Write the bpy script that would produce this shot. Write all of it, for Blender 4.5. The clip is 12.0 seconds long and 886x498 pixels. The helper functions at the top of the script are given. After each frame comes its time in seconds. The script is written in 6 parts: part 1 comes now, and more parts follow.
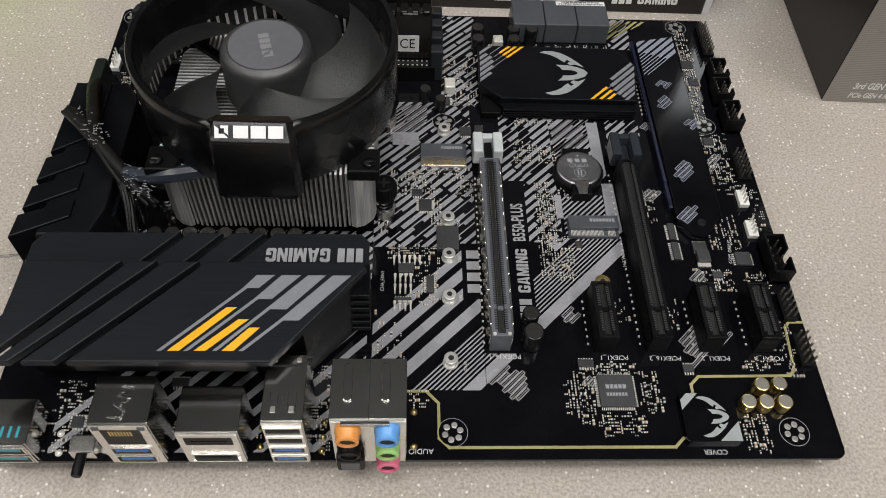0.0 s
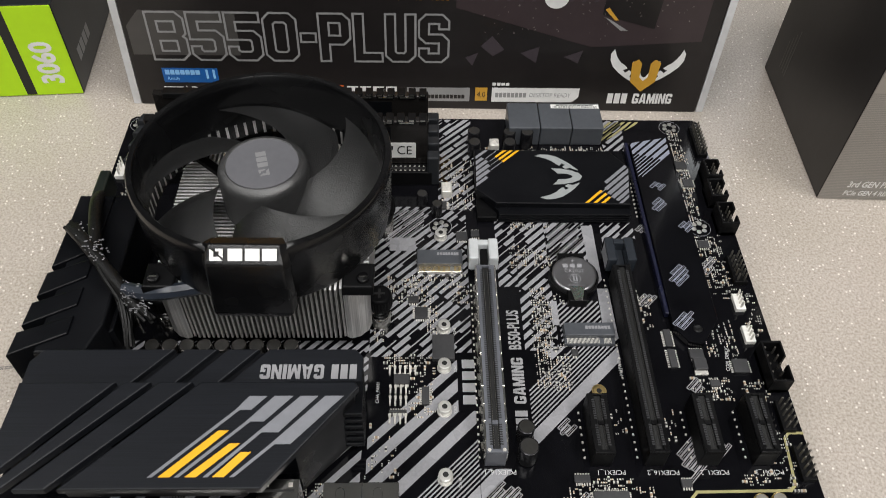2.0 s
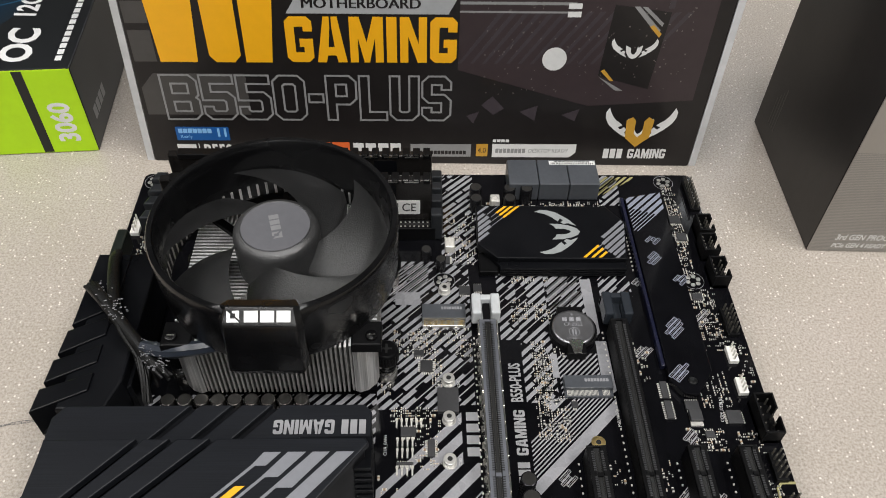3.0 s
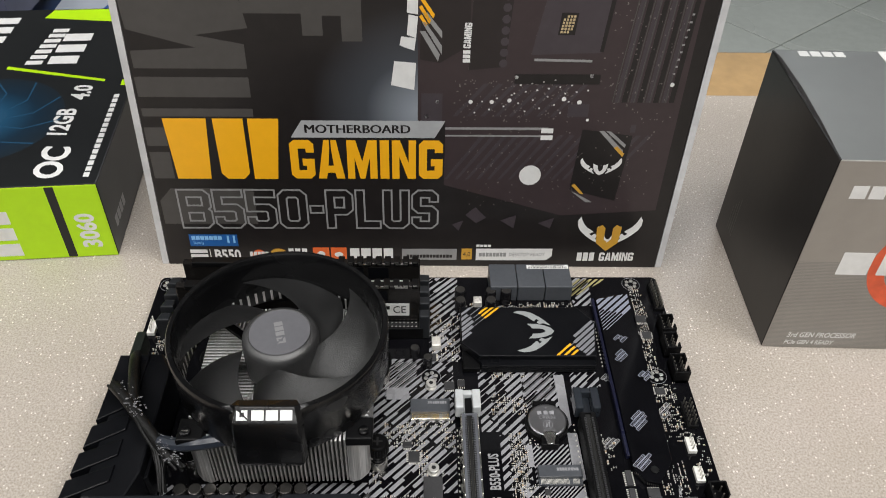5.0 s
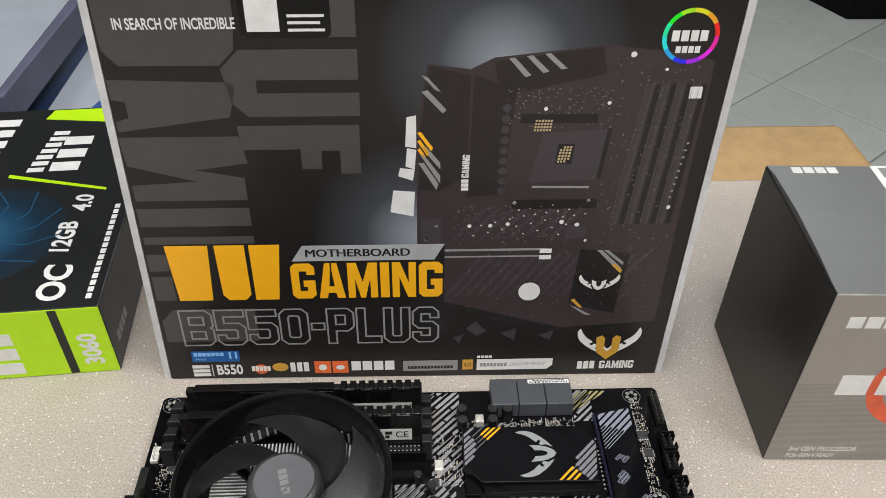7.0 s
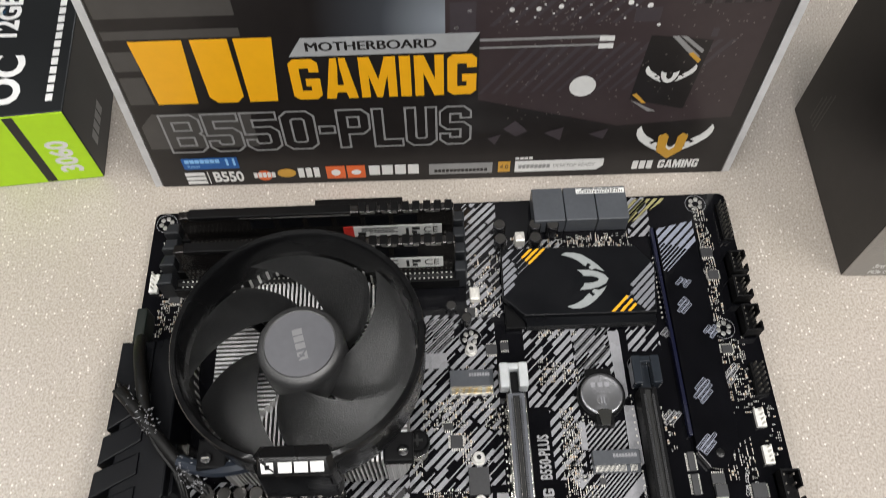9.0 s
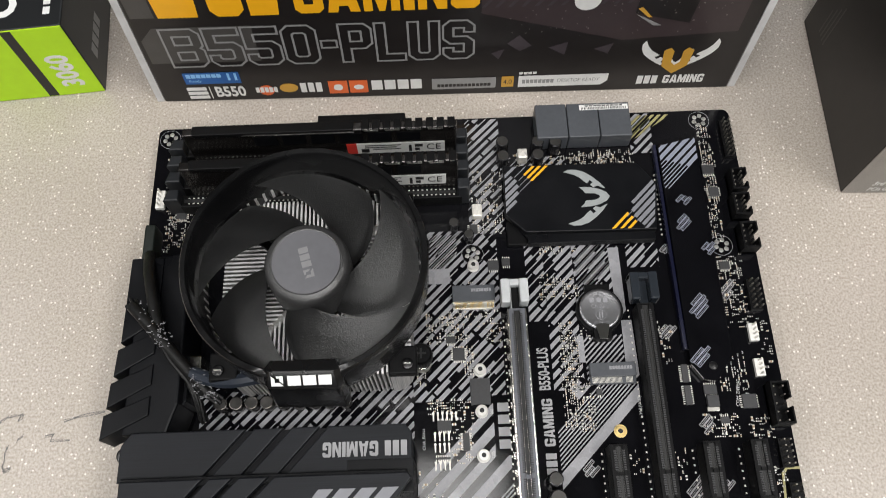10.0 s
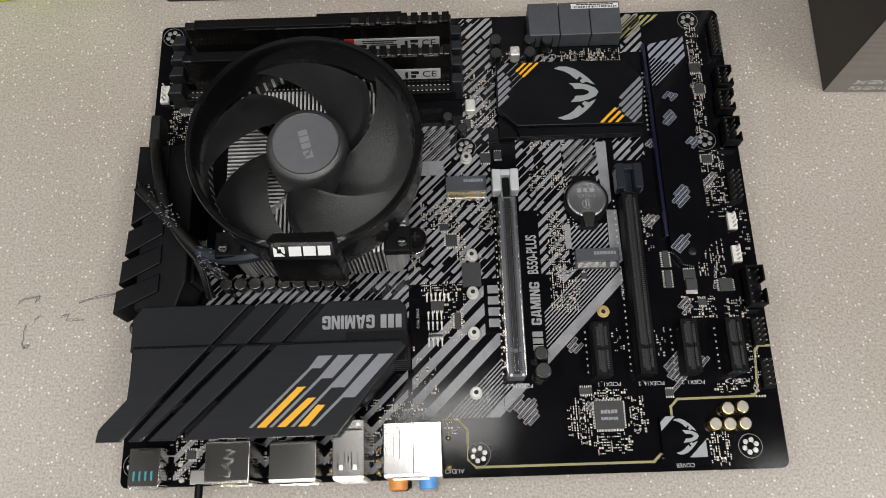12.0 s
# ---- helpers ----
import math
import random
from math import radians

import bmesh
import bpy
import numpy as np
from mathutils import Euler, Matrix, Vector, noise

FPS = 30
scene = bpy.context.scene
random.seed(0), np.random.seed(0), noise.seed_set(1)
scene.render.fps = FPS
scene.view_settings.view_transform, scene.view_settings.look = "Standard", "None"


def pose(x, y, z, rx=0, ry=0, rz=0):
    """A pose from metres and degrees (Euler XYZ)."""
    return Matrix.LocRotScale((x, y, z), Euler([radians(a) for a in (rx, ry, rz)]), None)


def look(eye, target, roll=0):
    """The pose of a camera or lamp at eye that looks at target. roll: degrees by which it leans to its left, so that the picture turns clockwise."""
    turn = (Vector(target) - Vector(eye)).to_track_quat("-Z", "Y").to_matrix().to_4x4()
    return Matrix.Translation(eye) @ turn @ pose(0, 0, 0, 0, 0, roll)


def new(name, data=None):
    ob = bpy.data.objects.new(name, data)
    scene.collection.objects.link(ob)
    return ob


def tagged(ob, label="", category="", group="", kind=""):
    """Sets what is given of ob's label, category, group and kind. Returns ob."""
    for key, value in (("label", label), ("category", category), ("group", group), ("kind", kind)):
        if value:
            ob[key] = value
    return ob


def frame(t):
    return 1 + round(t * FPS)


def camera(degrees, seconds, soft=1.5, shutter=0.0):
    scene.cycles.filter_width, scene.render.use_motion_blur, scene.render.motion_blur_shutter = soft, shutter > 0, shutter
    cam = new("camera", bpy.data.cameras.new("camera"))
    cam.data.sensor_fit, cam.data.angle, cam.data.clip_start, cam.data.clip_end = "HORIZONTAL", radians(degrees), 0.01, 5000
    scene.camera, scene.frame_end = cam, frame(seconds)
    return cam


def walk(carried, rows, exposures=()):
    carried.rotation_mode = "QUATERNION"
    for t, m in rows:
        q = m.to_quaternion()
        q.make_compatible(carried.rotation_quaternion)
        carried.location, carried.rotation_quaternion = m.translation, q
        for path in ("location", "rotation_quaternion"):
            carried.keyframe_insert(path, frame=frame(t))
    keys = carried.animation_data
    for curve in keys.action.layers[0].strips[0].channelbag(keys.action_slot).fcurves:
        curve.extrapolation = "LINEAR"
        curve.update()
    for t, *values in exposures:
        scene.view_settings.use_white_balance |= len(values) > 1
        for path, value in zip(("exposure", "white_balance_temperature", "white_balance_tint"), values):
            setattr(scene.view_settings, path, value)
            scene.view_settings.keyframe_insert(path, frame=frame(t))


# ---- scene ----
cam = camera(57.9, 12.0, soft=0.55, shutter=0.4)
PATH = [
    (0, (0.147, -0.105, 0.279), (0.237, 1.072, -1.335), 4.0),
    (0.5, (0.149, -0.101, 0.281), (0.223, 1.094, -1.32), 3.2),
    (1, (0.153, -0.096, 0.287), (0.222, 1.107, -1.309), 2.9),
    (1.5, (0.155, -0.092, 0.288), (0.217, 1.157, -1.273), 2.4),
    (2, (0.154, -0.091, 0.293), (0.212, 1.209, -1.226), 2.1),
    (2.5, (0.153, -0.091, 0.302), (0.212, 1.24, -1.19), 1.9),
    (3, (0.151, -0.093, 0.311), (0.213, 1.268, -1.153), 1.9),
    (4.8, (0.159, -0.114, 0.349), (0.217, 1.369, -0.992), 1.6),
    (5, (0.156, -0.115, 0.353), (0.222, 1.378, -0.976), 1.7),
    (5.5, (0.157, -0.113, 0.366), (0.218, 1.401, -0.939), 1.4),
    (6, (0.162, -0.108, 0.378), (0.226, 1.425, -0.905), 1.2),
    (6.5, (0.157, -0.101, 0.395), (0.221, 1.445, -0.872), 1.0),
    (6.7, (0.156, -0.094, 0.4), (0.225, 1.449, -0.87), 1.0),
    (8.3, (0.147, -0.009, 0.38), (0.206, 1.258, -1.166), 0.2),
    (8.5, (0.146, -0.001, 0.377), (0.197, 1.184, -1.232), -0.1),
    (9, (0.148, 0.011, 0.373), (0.169, 0.994, -1.369), -1.1),
    (9.5, (0.146, 0.014, 0.374), (0.163, 0.87, -1.434), -1.2),
    (10, (0.148, 0.014, 0.38), (0.154, 0.785, -1.465), -1.7),
    (10.5, (0.145, 0.009, 0.38), (0.15, 0.712, -1.492), -1.6),
    (11, (0.148, 0.002, 0.385), (0.147, 0.665, -1.502), -2.1),
    (11.5, (0.147, -0.007, 0.383), (0.143, 0.64, -1.509), -2.4),
    (12, (0.151, -0.017, 0.388), (0.148, 0.62, -1.508), -2.1),
]
EXPOSURES = [(0.0, 0.06), (0.5, 0.08), (1.0, 0.15), (2.5, 0.35), (5.0, 0.36), (6.5, 0.38), (8.5, 0.44), (10.0, 0.32), (11.0, 0.02), (12.0, -0.10)]
walk(cam, [(t, look(eye, target, roll)) for t, eye, target, roll in PATH], EXPOSURES)

# ---- light: a closed room with assumed white ceiling panels, out of view ----
world = bpy.data.worlds.new("room_air")
scene.world = world
world.use_nodes = True
world.node_tree.nodes["Background"].inputs[0].default_value = (0.9, 0.95, 1.0, 1)
world.node_tree.nodes["Background"].inputs[1].default_value = 0.035


def area_lamp(name, x, y, z, sx, sy, watts, colour, label):
    data = bpy.data.lights.new(name, "AREA")
    data.shape, data.size, data.size_y, data.energy, data.color = "RECTANGLE", sx, sy, watts, colour
    ob = new(name, data)
    ob.matrix_world = pose(x, y, z, 0, 0, 0)
    return ob


# x, y, long sides, watts, colour; several added to light floor, carton front and blades
LAMPS = [(1.25, -0.60, 0.42, 1.4, 28, (1.0, 0.98, 0.955)), (-0.05, -0.40, 1.1, 0.30, 17.5, (1.0, 0.985, 0.97)), (0.10, -1.85, 1.2, 0.30, 25, (1.0, 0.98, 0.955)), (0.9, 2.6, 1.4, 0.60, 14, (0.95, 0.98, 1.0)),
         (0.15, 0.26, 0.30, 0.16, 2.2, (1.0, 0.98, 0.96)), (-1.45, 0.15, 0.60, 1.2, 19, (1.0, 0.98, 0.96))]
for lx, ly, sx, sy, lw, lc in LAMPS:
    area_lamp("ceiling_light_lamp", lx, ly, 2.05, sx, sy, lw, lc, "")

# ---- materials ----
def tree(name):
    m = bpy.data.materials.new(name)
    m.use_nodes = True
    return m, m.node_tree, m.node_tree.nodes["Principled BSDF"]


def noise_node(nt, scale, detail=4.0, rough=0.6, coords="Object"):
    tc = nt.nodes.new("ShaderNodeTexCoord")
    n = nt.nodes.new("ShaderNodeTexNoise")
    n.inputs["Scale"].default_value, n.inputs["Detail"].default_value, n.inputs["Roughness"].default_value = scale, detail, rough
    nt.links.new(tc.outputs[coords], n.inputs["Vector"])
    return n


def ramp(nt, src, stops):
    r = nt.nodes.new("ShaderNodeValToRGB")
    while len(r.color_ramp.elements) < len(stops):
        r.color_ramp.elements.new(0.5)
    for e, (p, c) in zip(r.color_ramp.elements, stops):
        e.position, e.color = p, (*c, 1)
    nt.links.new(src, r.inputs["Fac"])
    return r


def mat(name, colour, rough=0.5, metal=0.0, vary=0.15, scale=300.0, bump=0.0, bump_scale=None, coat=0.0, rough_vary=0.1, spec=0.5):
    """A surface with grain at one scale and wear at a larger one."""
    m, nt, p = tree(name)
    fine, wide = noise_node(nt, scale), noise_node(nt, scale * 0.07, 2.0)
    mix = nt.nodes.new("ShaderNodeMath")
    mix.operation = "ADD"
    nt.links.new(fine.outputs["Fac"], mix.inputs[0])
    nt.links.new(wide.outputs["Fac"], mix.inputs[1])
    half = nt.nodes.new("ShaderNodeMath")
    half.operation, half.inputs[1].default_value = "MULTIPLY", 0.5
    nt.links.new(mix.outputs[0], half.inputs[0])
    lo = tuple(c * (1 - vary) for c in colour)
    hi = tuple(min(1.0, c * (1 + vary)) for c in colour)
    r = ramp(nt, half.outputs[0], [(0.35, lo), (0.65, hi)])
    nt.links.new(r.outputs["Color"], p.inputs["Base Color"])
    rr = nt.nodes.new("ShaderNodeMapRange")
    rr.inputs["To Min"].default_value, rr.inputs["To Max"].default_value = max(0.02, rough - rough_vary), min(1.0, rough + rough_vary)
    rr.inputs["From Min"].default_value, rr.inputs["From Max"].default_value = 0.3, 0.7
    nt.links.new(wide.outputs["Fac"], rr.inputs["Value"])
    nt.links.new(rr.outputs["Result"], p.inputs["Roughness"])
    p.inputs["Metallic"].default_value = metal
    p.inputs["Coat Weight"].default_value = coat
    p.inputs["Coat Roughness"].default_value = 0.08
    p.inputs["Specular IOR Level"].default_value = spec
    if bump:
        b = nt.nodes.new("ShaderNodeBump")
        b.inputs["Strength"].default_value, b.inputs["Distance"].default_value = bump, 0.0004
        src = noise_node(nt, bump_scale or scale)
        nt.links.new(src.outputs["Fac"], b.inputs["Height"])
        nt.links.new(b.outputs["Normal"], p.inputs["Normal"])
    return m


def brushed(name, colour, rough, metal=1.0, axis=0, spec=0.5):
    """Brushed metal: noise drawn out along one axis."""
    m, nt, p = tree(name)
    tc = nt.nodes.new("ShaderNodeTexCoord")
    mp = nt.nodes.new("ShaderNodeMapping")
    mp.inputs["Scale"].default_value = [30 if i == axis else 2500 for i in range(3)]
    n = nt.nodes.new("ShaderNodeTexNoise")
    n.inputs["Scale"].default_value, n.inputs["Detail"].default_value = 1.0, 3.0
    nt.links.new(tc.outputs["Object"], mp.inputs["Vector"])
    nt.links.new(mp.outputs[0], n.inputs["Vector"])
    r = ramp(nt, n.outputs["Fac"], [(0.3, tuple(c * 0.72 for c in colour)), (0.7, tuple(min(1, c * 1.3) for c in colour))])
    nt.links.new(r.outputs["Color"], p.inputs["Base Color"])
    p.inputs["Metallic"].default_value, p.inputs["Roughness"].default_value = metal, rough
    p.inputs["Specular IOR Level"].default_value = spec
    b = nt.nodes.new("ShaderNodeBump")
    b.inputs["Strength"].default_value, b.inputs["Distance"].default_value = 0.25, 0.0001
    nt.links.new(n.outputs["Fac"], b.inputs["Height"])
    nt.links.new(b.outputs["Normal"], p.inputs["Normal"])
    return m


def speckled_top():
    """Pale composite worktop: fine sand grain, glints painted in as pale dots, and a few scuffs."""
    m, nt, p = tree("worktop_laminate")
    tc = nt.nodes.new("ShaderNodeTexCoord")
    fine, wide = noise_node(nt, 850, 5.0), noise_node(nt, 16, 3.0)
    base = ramp(nt, fine.outputs["Fac"], [(0.32, (0.295, 0.257, 0.224)), (0.5, (0.430, 0.382, 0.338)), (0.72, (0.56, 0.51, 0.46))])
    stain = ramp(nt, wide.outputs["Fac"], [(0.3, (0.93, 0.93, 0.90)), (0.7, (1.0, 1.0, 1.0))])
    mul = nt.nodes.new("ShaderNodeMix")
    mul.data_type, mul.blend_type = "RGBA", "MULTIPLY"
    mul.inputs["Factor"].default_value = 1.0
    nt.links.new(base.outputs["Color"], mul.inputs["A"])
    nt.links.new(stain.outputs["Color"], mul.inputs["B"])
    vor = nt.nodes.new("ShaderNodeTexVoronoi")
    vor.inputs["Scale"].default_value = 520
    nt.links.new(tc.outputs["Object"], vor.inputs["Vector"])
    dots = ramp(nt, vor.outputs["Distance"], [(0.20, (1, 1, 1)), (0.32, (0, 0, 0))])
    pick = nt.nodes.new("ShaderNodeSeparateColor")
    nt.links.new(vor.outputs["Color"], pick.inputs[0])
    some = nt.nodes.new("ShaderNodeMath")
    some.operation, some.inputs[1].default_value = "GREATER_THAN", 0.85
    nt.links.new(pick.outputs[0], some.inputs[0])
    both = nt.nodes.new("ShaderNodeMath")
    both.operation = "MULTIPLY"
    nt.links.new(dots.outputs["Color"], both.inputs[0])
    nt.links.new(some.outputs[0], both.inputs[1])
    glint = nt.nodes.new("ShaderNodeMix")
    glint.data_type = "RGBA"
    glint.inputs["B"].default_value = (0.74, 0.70, 0.64, 1)
    nt.links.new(both.outputs[0], glint.inputs["Factor"])
    nt.links.new(mul.outputs["Result"], glint.inputs["A"])
    nt.links.new(glint.outputs["Result"], p.inputs["Base Color"])
    p.inputs["Roughness"].default_value = 0.32
    b = nt.nodes.new("ShaderNodeBump")
    b.inputs["Strength"].default_value, b.inputs["Distance"].default_value = 0.25, 0.0003
    nt.links.new(fine.outputs["Fac"], b.inputs["Height"])
    nt.links.new(b.outputs["Normal"], p.inputs["Normal"])
    return m


TOP = speckled_top()
PCB = mat("black_solder_mask", (0.0034, 0.0034, 0.0044), 0.09, vary=0.35, scale=900, bump=0.03, spec=0.22, rough_vary=0.02)
SILK = mat("grey_silkscreen", (0.265, 0.265, 0.28), 0.28, vary=0.12, scale=900)
SILK_W = mat("white_silkscreen", (0.48, 0.48, 0.48), 0.5, vary=0.1, scale=900)
TRACE = mat("gold_green_trace", (0.30, 0.27, 0.12), 0.45, vary=0.15, scale=700)
BLACK = mat("black_plastic", (0.0036, 0.0036, 0.004), 0.45, spec=0.12, vary=0.3, scale=700, bump=0.15, bump_scale=1800)
BLACK_S = mat("satin_black_plastic", (0.0036, 0.0036, 0.004), 0.24, spec=0.42, vary=0.3, scale=500, bump=0.08, bump_scale=2500)
BLADE = mat("grained_black_plastic", (0.031, 0.031, 0.0315), 0.40, spec=0.9, vary=0.3, scale=600, bump=0.5, bump_scale=1500)
GREYP = mat("grey_plastic", (0.058, 0.063, 0.072), 0.40, vary=0.12, scale=500, bump=0.06)
SLOTG = mat("slate_grey_plastic", (0.095, 0.10, 0.115), 0.42, vary=0.15, scale=500)
STEEL = mat("polished_steel", (0.50, 0.49, 0.47), 0.15, metal=1.0, vary=0.10, scale=120, bump=0.04, bump_scale=60, rough_vary=0.05)
STEEL_P = mat("plated_steel", (0.72, 0.70, 0.66), 0.24, metal=1.0, vary=0.12, scale=200)
TIN = mat("tinned_contact", (0.70, 0.68, 0.63), 0.32, metal=0.4, vary=0.2, scale=900)
GOLD = mat("gold_contact", (0.78, 0.58, 0.25), 0.28, metal=1.0, vary=0.2, scale=900)
# paler, less metallic copy of the fin metal: lamp light painted on fin tops
ALU_LIT = brushed("aluminium_fin", (0.90, 0.90, 0.90), 0.42, metal=0.1, axis=2)
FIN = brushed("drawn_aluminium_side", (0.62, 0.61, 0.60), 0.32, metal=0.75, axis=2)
ANOD = brushed("brushed_black_anodised", (0.0082, 0.0092, 0.0118), 0.42, metal=0.0, spec=0.2, axis=0)
ANOD_M = mat("matt_black_anodised", (0.0034, 0.0037, 0.0048), 0.36, spec=0.16, vary=0.2, scale=600)
GROOVE = mat("dark_groove", (0.004, 0.004, 0.004), 0.6, vary=0.3)
YEL = mat("yellow_print", (0.80, 0.40, 0.012), 0.45, vary=0.06, scale=300)
GREY_PRINT = mat("grey_print", (0.20, 0.205, 0.225), 0.42, vary=0.08, scale=300)
PALE_PRINT = mat("pale_grey_print", (0.29, 0.29, 0.30), 0.45, vary=0.06, scale=300)
WHITE_PRINT = mat("white_print", (0.78, 0.78, 0.77), 0.45, vary=0.05, scale=300)
STICKER = mat("hub_sticker_grey", (0.11, 0.11, 0.12), 0.38, vary=0.08, scale=300)
LABEL = mat("white_paper_label", (0.72, 0.72, 0.70), 0.5, vary=0.06, scale=300)
RED = mat("red_print", (0.55, 0.03, 0.02), 0.45, vary=0.08)
WHITE_P = mat("white_nylon", (0.75, 0.74, 0.70), 0.45, vary=0.06)
BLUE_P = mat("blue_plastic", (0.03, 0.14, 0.50), 0.4, vary=0.1)
TEAL_P = mat("teal_plastic", (0.02, 0.25, 0.30), 0.4, vary=0.1)
JACKS = {"orange": mat("orange_jack", (0.75, 0.30, 0.07), 0.4), "sky_blue": mat("blue_jack", (0.12, 0.34, 0.72), 0.4),
         "lime": mat("lime_jack", (0.35, 0.62, 0.20), 0.4), "pink": mat("pink_jack", (0.72, 0.16, 0.26), 0.4), "black": BLACK}
CHIP = mat("chip_epoxy", (0.030, 0.030, 0.032), 0.5, vary=0.2, scale=800, bump=0.1)
CERAMIC = mat("tan_ceramic", (0.34, 0.24, 0.15), 0.5, vary=0.3, scale=900)


# ---- building tools: sizes in millimetres, turned into metres in part() ----
def box(bm, x0, x1, y0, y1, z0, z1, bevel=0.0):
    vs = [bm.verts.new((x, y, z)) for z in (z0, z1) for x, y in ((x0, y0), (x1, y0), (x1, y1), (x0, y1))]
    fs = [bm.faces.new([vs[i] for i in q]) for q in ((3, 2, 1, 0), (4, 5, 6, 7), (0, 1, 5, 4), (1, 2, 6, 5), (2, 3, 7, 6), (3, 0, 4, 7))]
    if bevel:
        es = {e for f in fs for e in f.edges}
        bmesh.ops.bevel(bm, geom=list(es), offset=bevel, segments=2, affect="EDGES", profile=0.5)
    return bm


def prism(bm, pts, z0, z1, bevel=0.0):
    """A plate of the outline pts (anticlockwise from above) between two heights."""
    lo, hi = [bm.verts.new((*p, z0)) for p in pts], [bm.verts.new((*p, z1)) for p in pts]
    n = len(pts)
    bm.faces.new(lo[::-1])
    top = bm.faces.new(hi)
    for i in range(n):
        bm.faces.new((lo[i], lo[(i + 1) % n], hi[(i + 1) % n], hi[i]))
    if bevel:
        bmesh.ops.bevel(bm, geom=list(top.edges), offset=bevel, segments=2, affect="EDGES", profile=0.5)
    return bm


def flat(bm, pts, z):
    bm.faces.new([bm.verts.new((*p, z)) for p in pts])
    return bm


def ring_verts(bm, x, y, z, r, seg, turn=0.0):
    return [bm.verts.new((x + r * math.cos(2 * math.pi * i / seg + turn), y + r * math.sin(2 * math.pi * i / seg + turn), z)) for i in range(seg)]


def lathe(bm, x, y, profile, seg=32, cap0=True, cap1=True, turn=0.0):
    """Turns a profile of (radius, height) rows about a vertical axis."""
    rows = [ring_verts(bm, x, y, z, r, seg, turn) for r, z in profile]
    for a, b in zip(rows, rows[1:]):
        for i in range(seg):
            bm.faces.new((a[i], a[(i + 1) % seg], b[(i + 1) % seg], b[i]))
    if cap0:
        bm.faces.new(rows[0][::-1])
    if cap1:
        bm.faces.new(rows[-1])
    return bm


def cyl(bm, x, y, z0, z1, r, seg=20, bevel=0.0):
    prof = [(r, z0), (r, z1)] if not bevel else [(r, z0), (r, z1 - bevel), (r - bevel * 0.3, z1 - bevel * 0.3), (r - bevel, z1)]
    return lathe(bm, x, y, prof, seg)


def sweep(bm, pts, r, seg=8):
    """A round cord along a smooth line through pts."""
    pts = [Vector(p) for p in pts]
    line = []
    for i in range(len(pts) - 1):
        p0, p1, p2, p3 = pts[max(i - 1, 0)], pts[i], pts[i + 1], pts[min(i + 2, len(pts) - 1)]
        for k in range(6):
            t = k / 6
            line.append(0.5 * (2 * p1 + (p2 - p0) * t + (2 * p0 - 5 * p1 + 4 * p2 - p3) * t * t + (3 * p1 - p0 - 3 * p2 + p3) * t ** 3))
    line.append(pts[-1])
    rows = []
    for i, p in enumerate(line):
        d = (line[min(i + 1, len(line) - 1)] - line[max(i - 1, 0)]).normalized()
        a = d.cross(Vector((0, 0, 1)) if abs(d.z) < 0.9 else Vector((1, 0, 0))).normalized()
        b = d.cross(a)
        rows.append([bm.verts.new(p + r * (a * math.cos(2 * math.pi * k / seg) + b * math.sin(2 * math.pi * k / seg))) for k in range(seg)])
    for u, v in zip(rows, rows[1:]):
        for k in range(seg):
            bm.faces.new((u[k], u[(k + 1) % seg], v[(k + 1) % seg], v[k]))
    bm.faces.new(rows[0])
    bm.faces.new(rows[-1][::-1])
    return bm


def islands(bm):
    """The loose pieces of a bmesh, each as a bmesh of its own."""
    seen, out = set(), []
    for v in bm.verts:
        if v in seen:
            continue
        group, stack = [], [v]
        seen.add(v)
        while stack:
            u = stack.pop()
            group.append(u)
            for e in u.link_edges:
                w = e.other_vert(u)
                if w not in seen:
                    seen.add(w)
                    stack.append(w)
        piece = bmesh.new()
        to = {u: piece.verts.new(u.co) for u in group}
        for f in {f for u in group for f in u.link_faces}:
            piece.faces.new([to[u] for u in f.verts])
        out.append(piece)
    bm.free()
    return out


def pieces(name, bm, material, parent=None, label="", smooth=False, m=None):
    """Each loose piece of bm as an object of its own."""
    obs = [part(name, b, material, parent, label, smooth, m) for b in islands(bm)]
    return obs[0] if obs else None


def part(name, bm, material, parent=None, label="", smooth=False, m=None):
    """Links a bmesh in millimetres as one mesh object under parent."""
    bmesh.ops.scale(bm, vec=(0.001, 0.001, 0.001), verts=bm.verts)
    bmesh.ops.recalc_face_normals(bm, faces=bm.faces)
    me = bpy.data.meshes.new(name)
    bm.to_mesh(me)
    bm.free()
    if smooth:
        me.polygons.foreach_set("use_smooth", [True] * len(me.polygons))
        me.set_sharp_from_angle(angle=radians(38))
    me.materials.append(material)
    ob = new(name, me)
    if parent:
        ob.parent = parent
    if m is not None:
        ob.matrix_local = m
    return tagged(ob, label)


def thing(name, m, label, category, group="", kind=""):
    ob = new(name)
    ob.empty_display_size = 0.02
    ob.matrix_world = m
    return tagged(ob, label, category, group, kind)


def mesh():
    return bmesh.new()


